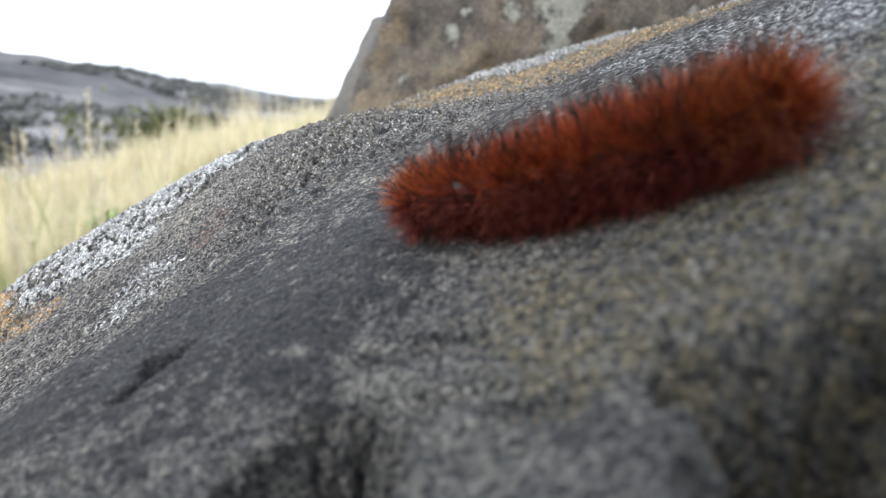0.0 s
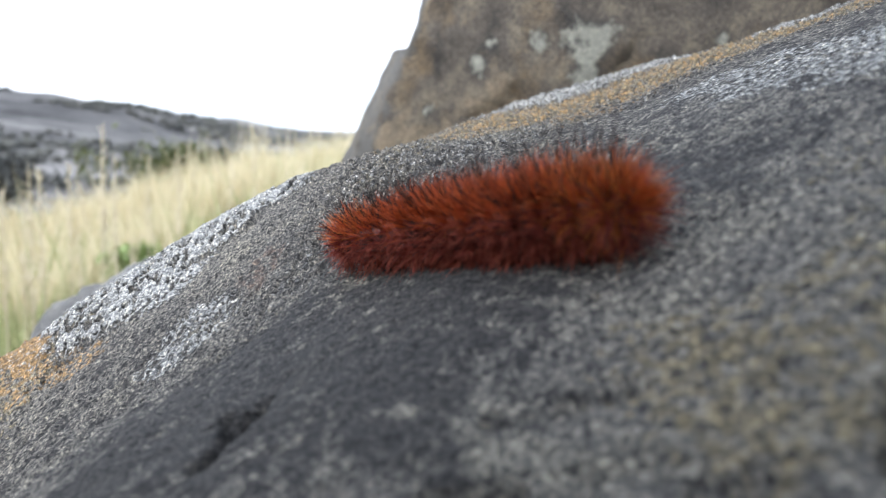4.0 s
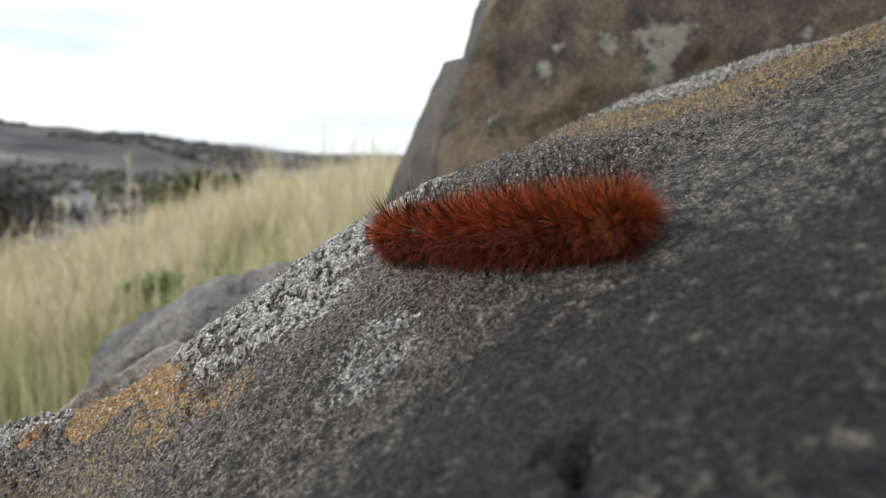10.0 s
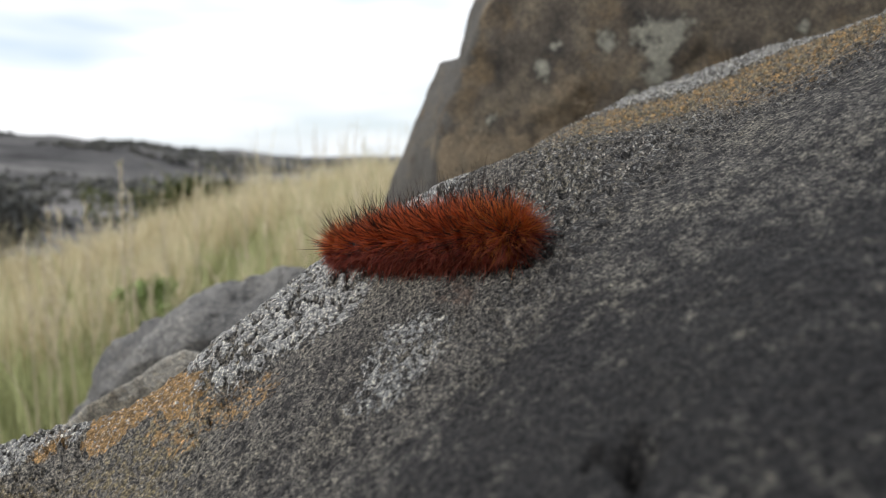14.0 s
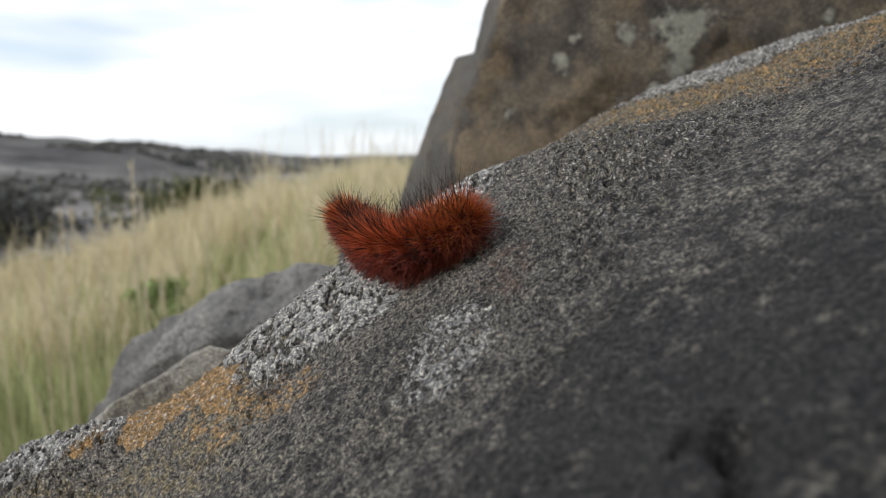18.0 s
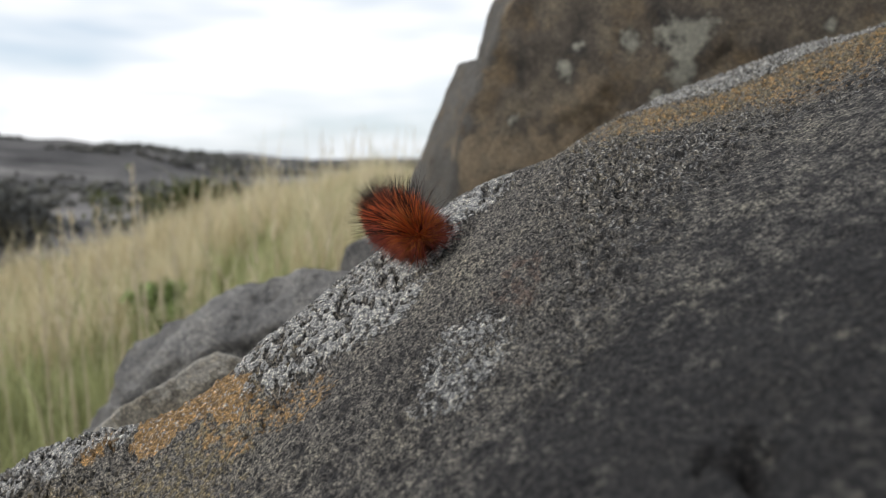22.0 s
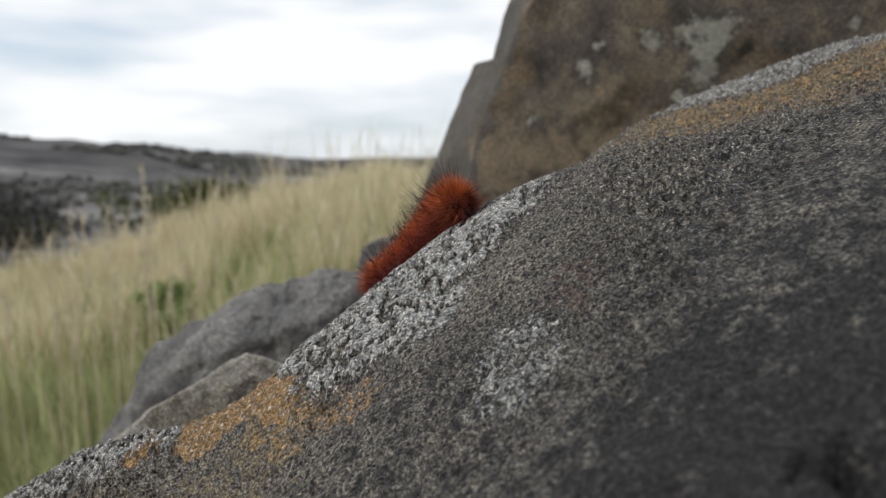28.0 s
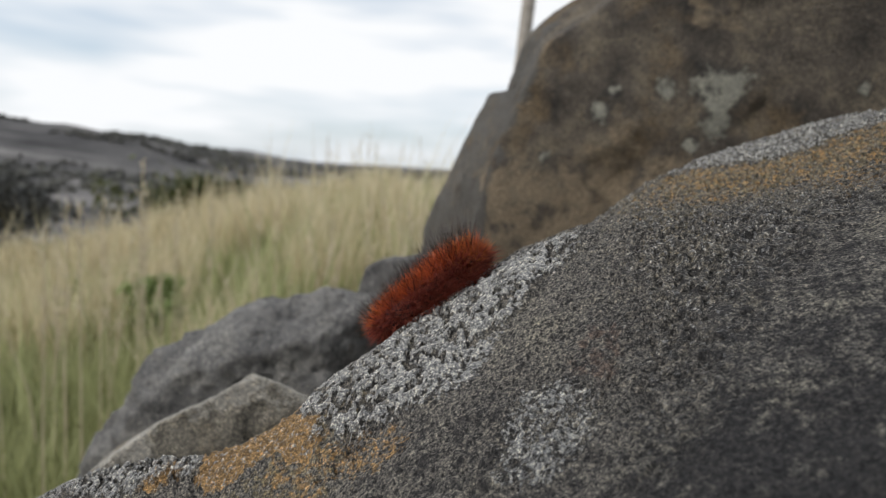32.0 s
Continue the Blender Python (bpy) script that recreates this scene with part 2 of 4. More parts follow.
def crest_y(x):
    """Where the front face of the rock turns over, seen from above."""
    u = np.clip(x, -0.175, 0.115)
    y = CREST[0] + CREST[1] * 10 * u + CREST[2] * 100 * u * u + CREST[3] * 1000 * u ** 3
    for a, h in zip(CREST_AT, CREST_LUMP):
        y = y + 0.01 * h * np.exp(-(u - a) ** 2 / (2 * 0.022 ** 2))
    return y + 0.15 * np.clip(x - 0.115, 0, 1)


def face_z(x, y):
    """Height of the front face."""
    a, b = np.clip(x, -0.3, 0.25), np.clip(y, -0.05, 0.3)
    z = FACE[0] + FACE[1] * x + FACE[2] * b + FACE[3] * a * a + FACE[4] * a * b + FACE[5] * b * b
    for (cx, cy), h in zip(LUMP_AT, LUMP):
        z = z + 0.01 * h * np.exp(-((x - cx) ** 2 + (y - cy) ** 2) / (2 * 0.035 ** 2))
    return z


def crest_trim(x, d):
    """How far the rock falls away faster behind its crest than the face leads to expect, less where the crest stands prouder."""
    fall = np.interp(x, [-0.185, -0.170, -0.160, -0.142, -0.128, -0.118, -0.112, -0.100, -0.085, -0.072], [0, 0.5, 1.1, 1.5, 1.5, 0.9, 0.1, 0.35, 0.4, 0])
    start = np.interp(x, [-0.18, -0.165, -0.150, -0.128, -0.118, -0.108], [0.002, 0.004, 0.0045, 0.002, 0.0005, -0.004])
    reach = np.interp(x, [-0.118, -0.110], [0.05, 0.008])
    proud = np.interp(x, [-0.03, -0.012, 0.01, 0.055, 0.075, 0.09], [0, 0.0024, 0.0027, 0.0027, 0.0018, 0])
    return fall * np.clip(d - start, 0, reach) + 0.0010 * np.exp(-((x + 0.036) / 0.008) ** 2) * smooth(-0.03, 0, d) - proud * smooth(-0.06, -0.005, d)


def rock_z(x, y):
    """Height of the rock without its grain."""
    z = face_z(x, np.minimum(y, crest_y(x) + 0.02))
    d = y - crest_y(x)
    roll = np.clip(d + 0.004, 0, 0.012)
    z = z - 0.55 * roll * roll / 0.024 - 0.55 * np.clip(d - 0.008, 0, 0.05) - 1.6 * np.clip(d - 0.058, 0, 5)
    z = z - crest_trim(x, d)
    z = z - 1.2 * np.clip(-0.10 - y, 0, 5) - 1.5 * np.clip(-0.30 - x, 0, 5) - 0.6 * np.clip(x - 0.45, 0, 5)
    return z


def spaced(lo, a, b, hi, step):
    """Coordinates: even between a and b, ever wider outside."""
    out, s, x = list(np.arange(a, b, step)), step, b
    while x < hi:
        out.append(x)
        s *= 1.09
        x += s
    s, x, left = step, a, []
    while x > lo:
        s *= 1.09
        x -= s
        left.append(x)
    return np.array(left[::-1] + out)


def seg_dist(x, y, a, b):
    ax, ay, bx, by = a[0], a[1], b[0] - a[0], b[1] - a[1]
    u = np.clip(((x - ax) * bx + (y - ay) * by) / (bx * bx + by * by), 0, 1)
    return np.hypot(x - ax - u * bx, y - ay - u * by)


def inside(x, y, corners, soft):
    """1 inside the outline, 0 outside, over a soft edge."""
    far, odd = np.full(len(x), 9.0), np.zeros(len(x), bool)
    for (ax, ay), (bx, by) in zip(corners, corners[1:] + corners[:1]):
        far = np.minimum(far, seg_dist(x, y, (ax, ay), (bx, by)))
        cross = (ay > y) != (by > y)
        odd ^= cross & (x < (bx - ax) * (y - ay) / (by - ay + 1e-12) + ax)
    return smooth(-soft, soft, np.where(odd, far, -far))


LIP = [(-0.046, 0.200), (-0.076, 0.194), (-0.094, 0.188), (-0.1165, 0.180), (-0.1153, 0.1665), (-0.106, 0.1535), (-0.0991, 0.1489), (-0.0906, 0.1498), (-0.0808, 0.1497), (-0.0736, 0.1508), (-0.0670, 0.1602), (-0.0596, 0.1706), (-0.0471, 0.1815)]
RUST = [(-0.1150, 0.1760), (-0.130, 0.173), (-0.136, 0.168), (-0.1345, 0.1590), (-0.1313, 0.1547), (-0.1252, 0.1533), (-0.1145, 0.1529), (-0.1080, 0.1520), (-0.1055, 0.1550), (-0.1145, 0.1650)]
RUST_SPOT = [(-0.1535, 0.1660), (-0.1535, 0.1600), (-0.1480, 0.1590), (-0.1420, 0.1610), (-0.1450, 0.1650)]
LOW = [(-0.134, 0.172), (-0.1365, 0.1600), (-0.152, 0.1600), (-0.164, 0.158), (-0.200, 0.166), (-0.260, 0.250), (-0.130, 0.200)]
PATCH = [(-0.0681, 0.1335), (-0.0672, 0.1262), (-0.0610, 0.1195), (-0.0544, 0.1210), (-0.0508, 0.1282), (-0.0505, 0.1350), (-0.0555, 0.1412), (-0.0615, 0.1425), (-0.0650, 0.1390)]
SHADE_OUTLINE = [(0.040, 0.092), (0.036, 0.108), (0.005, 0.118), (-0.025, 0.1215), (-0.0426, 0.1160), (-0.055, 0.107), (-0.0625, 0.096), (-0.060, 0.078), (-0.042, 0.066), (-0.024, 0.061), (-0.008, 0.059), (0.001, 0.071), (0.006, 0.085)]
PINK = [(-0.0530, 0.1440), (-0.0500, 0.1490), (-0.0440, 0.1420), (-0.0450, 0.1370), (-0.0485, 0.1325)]


def main_rock():
    xs, ys = spaced(-0.95, -0.175, 0.105, 1.2, 0.00043), spaced(-0.75, 0.03, 0.290, 0.95, 0.00043)
    X, Y = np.meshgrid(xs, ys)
    x, y = X.ravel(), Y.ravel()
    z = rock_z(x, y)
    p = np.stack([x, y, z], 1)
    d = y - crest_y(x)
    soft = 1 - 0.55 * smooth(-0.05, -0.03, d) * smooth(-0.11, -0.09, x) * (1 - smooth(-0.05, -0.03, x))
    turned = p @ np.array([[0.80, -0.48, 0.36], [0.60, 0.64, -0.48], [0.0, 0.60, 0.80]])
    grit = fbm(p, 0.0019, 2, 21)
    # sand grains: rounded heads with creases between them
    grains = np.abs(value_noise(turned / 0.0017, 81)) + 0.6 * np.abs(value_noise(p / 0.00105 + 3.1, 82)) + 0.25 * value_noise(turned / 0.0006, 83)
    coarse = 0.40 + 0.60 * smooth(-0.12, -0.07, d) + 0.35 * smooth(-0.10, -0.06, d) * smooth(-0.05, -0.02, x)
    z = z + 0.0013 * fbm(p, 0.030, 3, 5) + 0.00045 * fbm(p, 0.0060, 3, 11) + soft * coarse * (0.00085 * grains + 0.00025 * (grit - 0.6 * np.abs(grit)))
    # the raised lip along the crest and the groove under it
    ridge = np.minimum(seg_dist(x, y, (-0.106, 0.164), (-0.080, 0.170)), seg_dist(x, y, (-0.080, 0.170), (-0.056, 0.190)))
    groove = np.minimum(seg_dist(x, y, (-0.096, 0.1455), (-0.076, 0.149)), seg_dist(x, y, (-0.076, 0.149), (-0.060, 0.166)))
    z = z + 0.0012 * np.exp(-(ridge / 0.0065) ** 2) - 0.0013 * np.exp(-(groove / 0.0042) ** 2)
    lip_zone = smooth(-0.040, -0.026, d) * (1 - smooth(-0.050, -0.036, x)) * smooth(-0.115, -0.100, x) + smooth(-0.02, -0.01, d) * (1 - smooth(-0.140, -0.130, x))
    patch_zone = np.exp(-(((x + 0.0600) / 0.010) ** 2 + ((y - 0.1310) / 0.013) ** 2) ** 2)
    pits = smooth(0.02, 0.26, fbm(p, 0.0017, 2, 61))
    far_zone = smooth(-0.13, -0.09, d) * smooth(-0.06, -0.025, x) * (1 - smooth(0.0, 0.01, d))
    z = z + 0.0010 * lip_zone - (0.0019 * lip_zone + 0.0007 * patch_zone + 0.0016 * far_zone) * pits
    # cracks, ledges and hollows
    for a, c, w, h in (((-0.0455, 0.1385), (-0.0500, 0.1300), 0.0008, 0.0014), ((-0.0295, 0.0830), (-0.0330, 0.0715), 0.0012, 0.0026),
                       ((-0.002, 0.0655), (0.0110, 0.0630), 0.0009, 0.0014), ((0.0265, 0.0482), (0.0310, 0.0432), 0.0018, 0.0055), ((0.0310, 0.0432), (0.0365, 0.0395), 0.0030, 0.008),
                       ((-0.0365, 0.1460), (-0.0325, 0.1465), 0.0022, 0.0020), ((0.014, 0.0505), (0.019, 0.0490), 0.0016, 0.0020), ((0.006, 0.0560), (0.013, 0.0535), 0.0012, 0.0012),
                       ((-0.088, 0.167), (-0.070, 0.178), 0.0022, 0.0012)):
        z = z - h * np.exp(-((seg_dist(x, y, a, c) + 0.0008 * grit) / w) ** 2)
    for cx, cy, w, h in ((-0.0045, 0.0500, 0.0068, 0.018), (0.0345, 0.0360, 0.0075, 0.020), (0.042, 0.042, 0.006, 0.014), (-0.033, 0.080, 0.0022, 0.0022)):
        z = z - h * np.exp(-((np.hypot(x - cx, y - cy) + 0.0015 * grit) / w) ** 4)
    z = np.maximum(z, -0.4)
    nx = len(xs)
    i = (np.arange(len(ys) - 1)[:, None] * nx + np.arange(nx - 1)[None, :]).ravel()
    faces = np.stack([i, i + 1, i + nx + 1, i + nx], 1)
    me = bpy.data.meshes.new("main_rock")
    nv, nf = len(x), len(faces)
    me.vertices.add(nv)
    me.vertices.foreach_set("co", np.stack([x, y, z], 1).ravel())
    me.loops.add(nf * 4)
    me.loops.foreach_set("vertex_index", faces.ravel())
    me.polygons.add(nf)
    me.polygons.foreach_set("loop_start", np.arange(nf) * 4)
    me.polygons.foreach_set("use_smooth", [True] * nf)
    me.update(calc_edges=True)
    me.validate()
    # where lichen and stains grow, and where shade is painted into the stone
    wob = 0.0025 * fbm(p, 0.012, 3, 31)
    patch = inside(x + 0.6 * wob, y + 0.6 * wob, PATCH, 0.0034)
    lip = inside(x + 0.6 * wob, y + 1.2 * wob, LIP, 0.0022)
    low_lip = inside(x + wob, y + wob, LOW, 0.002)
    rim = np.interp(x, [-0.03, 0.0, 0.03, 0.06], [-0.004, -0.008, -0.036, -0.042])
    far_lip = smooth(-0.006, 0.006, d - rim + wob) * smooth(-0.03, 0.01, x)
    rusty = smooth(-0.085, -0.025, d - rim + 2 * wob) * (1 - smooth(-0.004, 0.003, d - rim + wob)) * smooth(-0.045, 0.0, x + 2 * wob)
    band = 1 - smooth(0.009, 0.017, seg_dist(x, y, (0.046, 0.140), (0.060, 0.103)) + 1.5 * wob)
    band = np.maximum(band, 1 - smooth(0.003, 0.006, np.hypot(x - 0.045, y - 0.071) + wob))
    lichen = np.maximum.reduce([(0.64 - 0.22 * pits) * patch, (0.88 - 0.85 * pits * smooth(-0.046, -0.026, d)) * lip, (0.80 - 0.8 * pits) * low_lip, 0.60 * far_lip, 0.28 * inside(x + wob, y + wob, RUST, 0.003), 0.52 * band, 0.22 * far_zone * (1 - 0.75 * rusty)])
    ochre = 1.25 * inside(x + wob, y + 1.5 * wob, RUST, 0.002)
    ochre = np.maximum(ochre, 0.95 * inside(x + wob, y + wob, RUST_SPOT, 0.0016))
    ochre = np.maximum(ochre, 0.42 * (1 - smooth(0.002, 0.006, seg_dist(x, y, (-0.113, 0.1515), (-0.092, 0.1445)) + wob)))
    ochre = np.maximum(ochre, 0.36 * rusty)
    olive = 0.78 * smooth(-0.4, 0.9, fbm(p, 0.02, 3, 41) + 14 * (x + 0.005)) * (1 - smooth(0.075, 0.10, y))
    olive = np.maximum(olive, 0.72 * (1 - smooth(-0.115, -0.080, x + wob)) * (1 - smooth(-0.012, -0.004, d)))
    olive = np.maximum(olive, 0.85 * rusty)
    olive = np.maximum(olive, 0.58 * smooth(-0.11, -0.06, d) * smooth(-0.05, -0.02, x))
    # shade on the lower right face, painted as a darker stone colour
    dark_shade = 0.98 * inside(x + 2 * wob, y + 2 * wob, SHADE_OUTLINE, 0.016)
    dark_shade = np.maximum(dark_shade, 0.38 * (1 - smooth(0.6, 1.2, np.hypot((x + 0.084) / 0.034, (y - 0.120) / 0.026) + 50 * wob)))
    dark_shade = np.maximum(dark_shade, 0.46 * (1 - smooth(-0.105, -0.065, d)) * smooth(-0.055, -0.025, x) * smooth(0.085, 0.10, y))
    olive = olive * (1 - 0.8 * dark_shade)
    pink = 0.75 * inside(x + wob, y + wob, PINK, 0.002)
    for layer, v in (("dark_shade", dark_shade), ("pink", pink), ("lichen", lichen), ("ochre", ochre), ("olive", olive)):
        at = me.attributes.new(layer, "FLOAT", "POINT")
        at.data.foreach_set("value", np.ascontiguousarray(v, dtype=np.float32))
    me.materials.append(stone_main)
    return tagged(new("boulder", me), "grey gritstone boulder with pale lichen and a rusty crest", "rock", kind="")


main_rock()


# ---------------------------------------------------------------- the rocks behind
def cut_rock(name, hulls, core, mat, label, detail=6, lump=0.02, size=0.12, hard=300, seed=3, stains=None):
    """A boulder: blocks given by their corners, grown together round a core, edges worn, faces uneven."""
    mid = np.array(core)
    ico = bmesh.new()
    bmesh.ops.create_icosphere(ico, subdivisions=detail, radius=1)
    dirs = np.array([v.co for v in ico.verts])
    dirs /= np.linalg.norm(dirs, axis=1)[:, None]
    faces = [[v.index for v in f.verts] for f in ico.faces]
    ico.free()
    rad = np.zeros(len(dirs))
    for corners in hulls:
        bm = bmesh.new()
        for q in np.array(corners) - mid:
            bm.verts.new(q)
        bmesh.ops.convex_hull(bm, input=bm.verts)
        bm.normal_update()
        near = np.zeros(len(dirs))
        facets = [dirs @ np.array(f.normal) / max(float(f.normal.dot(f.verts[0].co)), 1e-4) for f in bm.faces]
        most = np.maximum.reduce(facets)
        for g in facets:
            near += np.clip(g / most, 0, None) ** hard
        bm.free()
        rad = np.maximum(rad, near ** (-1.0 / hard) / most)
    p = dirs * rad[:, None]
    rough = fbm(p, size, 6, seed, 0.55)
    rad = rad + lump * (0.7 * rough - 0.8 * np.maximum(0, fbm(p, size * 0.5, 4, seed + 9) - 0.25))
    p = dirs * rad[:, None]
    me = mesh_of(name, p, faces, [mat])
    if stains:
        for layer, v in stains(p + mid).items():
            at = me.attributes.new(layer, "FLOAT", "POINT")
            at.data.foreach_set("value", np.ascontiguousarray(v, dtype=np.float32))
    ob = new(name, me)
    ob.matrix_basis = pose(*mid)
    return tagged(ob, label, "rock")


def rear_stains(p):
    spots = np.zeros(len(p))
    for c, r in (((0.033, 0.965), 0.0080), ((-0.001, 0.950), 0.0085), ((0.062, 0.966), 0.0170), ((0.061, 0.946), 0.0110), ((-0.033, 0.921), 0.0045), ((0.134, 0.966), 0.0060), ((0.005, 0.963), 0.0040), ((0.049, 0.933), 0.0050)):
        spots = np.maximum(spots, 1 - smooth(0.5, 1.2, np.hypot(p[:, 0] - c[0], p[:, 2] - c[1]) / r + 0.25 * fbm(p, 0.015, 2, 71)))
    spots = spots * (p[:, 1] < 0.56)
    side = 0.95 * smooth(-0.003, 0.006, np.interp(p[:, 2], [0.877, 0.91, 0.93, 0.955, 0.998], [-0.07, -0.069, -0.062, -0.041, -0.036]) - p[:, 0] + 0.08 * (p[:, 1] - 0.445) + 0.012 * fbm(p, 0.04, 3, 75))
    low = 0.9 * (1 - smooth(0.900, 0.945, p[:, 2] + 0.025 * fbm(p, 0.05, 3, 73))) * (1 - side)
    blots = 0.62 * smooth(0.25, 0.7, fbm(p, 0.045, 3, 74)) * (1 - side)
    return {"lichen": 0.97 * spots, "grey": side, "tan": np.maximum(low, blots)}


def low_stains(p):
    return {"grey": 0.85 * smooth(-0.012, 0.004, p[:, 2] - np.interp(p[:, 0], [-0.24, -0.155, -0.1], [0.770, 0.823, 0.817]) + 0.008 * fbm(p, 0.03, 3, 79))}


cut_rock("boulder", [
    [(-0.042, 0.54, 1.016), (-0.05, 0.54, 0.996), (-0.052, 0.54, 0.977), (-0.056, 0.54, 0.963), (-0.027, 0.56, 1.034), (-0.037, 0.445, 0.995), (-0.041, 0.445, 0.955), (-0.062, 0.445, 0.93), (-0.069, 0.445, 0.91), (-0.07, 0.445, 0.877), (0.06, 0.404, 0.967), (0.06, 0.404, 1.06), (0.3, 0.35, 1.16), (0.62, 0.36, 1.25), (0.35, 0.36, 0.8), (0.62, 0.34, 0.7), (-0.2, 0.56, -0.2), (0.6, 0.32, -0.2), (-0.02, 0.95, 1), (0.6, 1, 1.2), (0.6, 1, -0.2), (-0.15, 0.95, -0.2)],
    [(-0.052, 0.54, 0.976), (-0.068, 0.54, 0.972), (-0.072, 0.54, 0.958), (-0.076, 0.54, 0.941), (-0.085, 0.54, 0.915), (-0.1, 0.54, 0.89), (-0.117, 0.54, 0.863), (-0.056, 0.452, 0.95), (-0.06, 0.452, 0.929), (-0.067, 0.452, 0.909), (-0.07, 0.452, 0.876), (-0.26, 0.6, -0.2), (0.3, 0.55, 0.9), (0.3, 0.55, -0.2), (0.3, 1, 0.9), (-0.04, 0.9, 0.94), (-0.15, 1, -0.2), (0.3, 1, -0.2)]],
    (0.06, 0.58, 0.95), stone_rear, "large brown gritstone boulder with pale lichen spots behind", detail=7, lump=0.006, size=0.07, hard=260, seed=3, stains=rear_stains)
cut_rock("boulder", [[(-0.335, 0.42, 0.692), (-0.317, 0.42, 0.723), (-0.306, 0.42, 0.744), (-0.29, 0.42, 0.767), (-0.279, 0.42, 0.782), (-0.256, 0.42, 0.795), (-0.229, 0.42, 0.808), (-0.199, 0.42, 0.817), (-0.184, 0.42, 0.826), (-0.169, 0.42, 0.829), (-0.155, 0.42, 0.832), (-0.14, 0.42, 0.828), (-0.119, 0.42, 0.818), (-0.38, 0.44, -0.1), (-0.02, 0.38, -0.1), (-0.05, 0.48, 0.8), (-0.24, 0.48, 0.8), (-0.02, 0.51, -0.1), (-0.36, 0.51, -0.1), (-0.267, 0.385, 0.761), (-0.252, 0.385, 0.779), (-0.162, 0.385, 0.806)]],
         (-0.19, 0.45, 0.74), stone_low, "dark grey slab of stone with a sloping top", detail=7, lump=0.0072, size=0.034, hard=300, seed=13)
cut_rock("boulder", [[(-0.222, 0.243, 0.783), (-0.212, 0.243, 0.793), (-0.196, 0.243, 0.805), (-0.182, 0.243, 0.815), (-0.169, 0.243, 0.823), (-0.158, 0.243, 0.829), (-0.151, 0.243, 0.832), (-0.143, 0.243, 0.829), (-0.135, 0.243, 0.823), (-0.06, 0.26, 0.79), (-0.27, 0.25, 0.3), (-0.06, 0.24, 0.3), (-0.08, 0.3, 0.77), (-0.22, 0.28, 0.785), (-0.26, 0.32, 0.3), (-0.05, 0.32, 0.3), (-0.165, 0.28, 0.819)]],
         (-0.15, 0.265, 0.79), stone_wedge, "grey-brown stone wedged between the boulders", detail=7, lump=0.0026, size=0.025, hard=260, seed=23, stains=low_stains)
cut_rock("boulder", [[(-0.161, 0.5, 0.808), (-0.159, 0.5, 0.823), (-0.156, 0.5, 0.834), (-0.15, 0.5, 0.838), (-0.142, 0.5, 0.841), (-0.127, 0.5, 0.842), (-0.06, 0.49, 0.78), (-0.18, 0.5, 0.3), (-0.06, 0.48, 0.3), (-0.14, 0.54, 0.84), (-0.07, 0.56, 0.85), (-0.16, 0.56, 0.3), (-0.06, 0.56, 0.3)]],
         (-0.12, 0.525, 0.80), stone_low, "dark rounded stone against the large boulder", detail=6, lump=0.004, size=0.05, hard=120, seed=33)
# unseen blocker added behind the camera, standing in for whoever shades the slope
cut_rock("boulder", [[(-0.38, -0.16, 0.7), (0.06, -0.14, 0.8), (-0.37, -0.05, 1.02), (-0.04, -0.04, 1.02), (-0.4, -0.06, 1.5), (-0.04, -0.1, 1.5), (-0.42, -0.6, 1.4), (0.16, -0.6, 1.3), (-0.44, -0.6, -0.1), (0.26, -0.6, -0.1), (-0.4, -0.25, -0.1), (0.26, -0.25, -0.1)]],
         (-0.12, -0.35, 0.8), stone_rear, "unseen boulder-shaped block added to shade the lower slope", detail=5, lump=0.006, size=0.12, hard=200, seed=43)


# ---------------------------------------------------------------- the land
def land_z(x, y):
    r = np.hypot(x, y)
    az = np.degrees(np.arctan2(x, y))
    crest = 0.40 - 1.28 * (1 - smooth(-42, -8, az))
    near = -0.15 + (crest + 0.15) * smooth(1.0, 8.0, r)
    valley = crest + (-11.0 - crest) * smooth(8.5, 70, r)
    el = np.interp(az, [-180, -60, -37, -26, -13.4, 0, 60, 180], [3.0, 2.9, 1.90, 1.18, -0.54, -0.9, -0.5, 3.0])
    hill = (0.9 + 380 * np.tan(np.radians(el))) - (-11.0)
    z = np.where(r < 8.5, near, valley) + hill * smooth(90, 380, r)
    p = np.stack([x, y, 0 * x], 1)
    z = z + 0.05 * fbm(p, 1.2, 3, 51) * (1 - smooth(8, 30, r)) + 2.2 * fbm(p, 45, 4, 55) * smooth(40, 160, r)
    return z


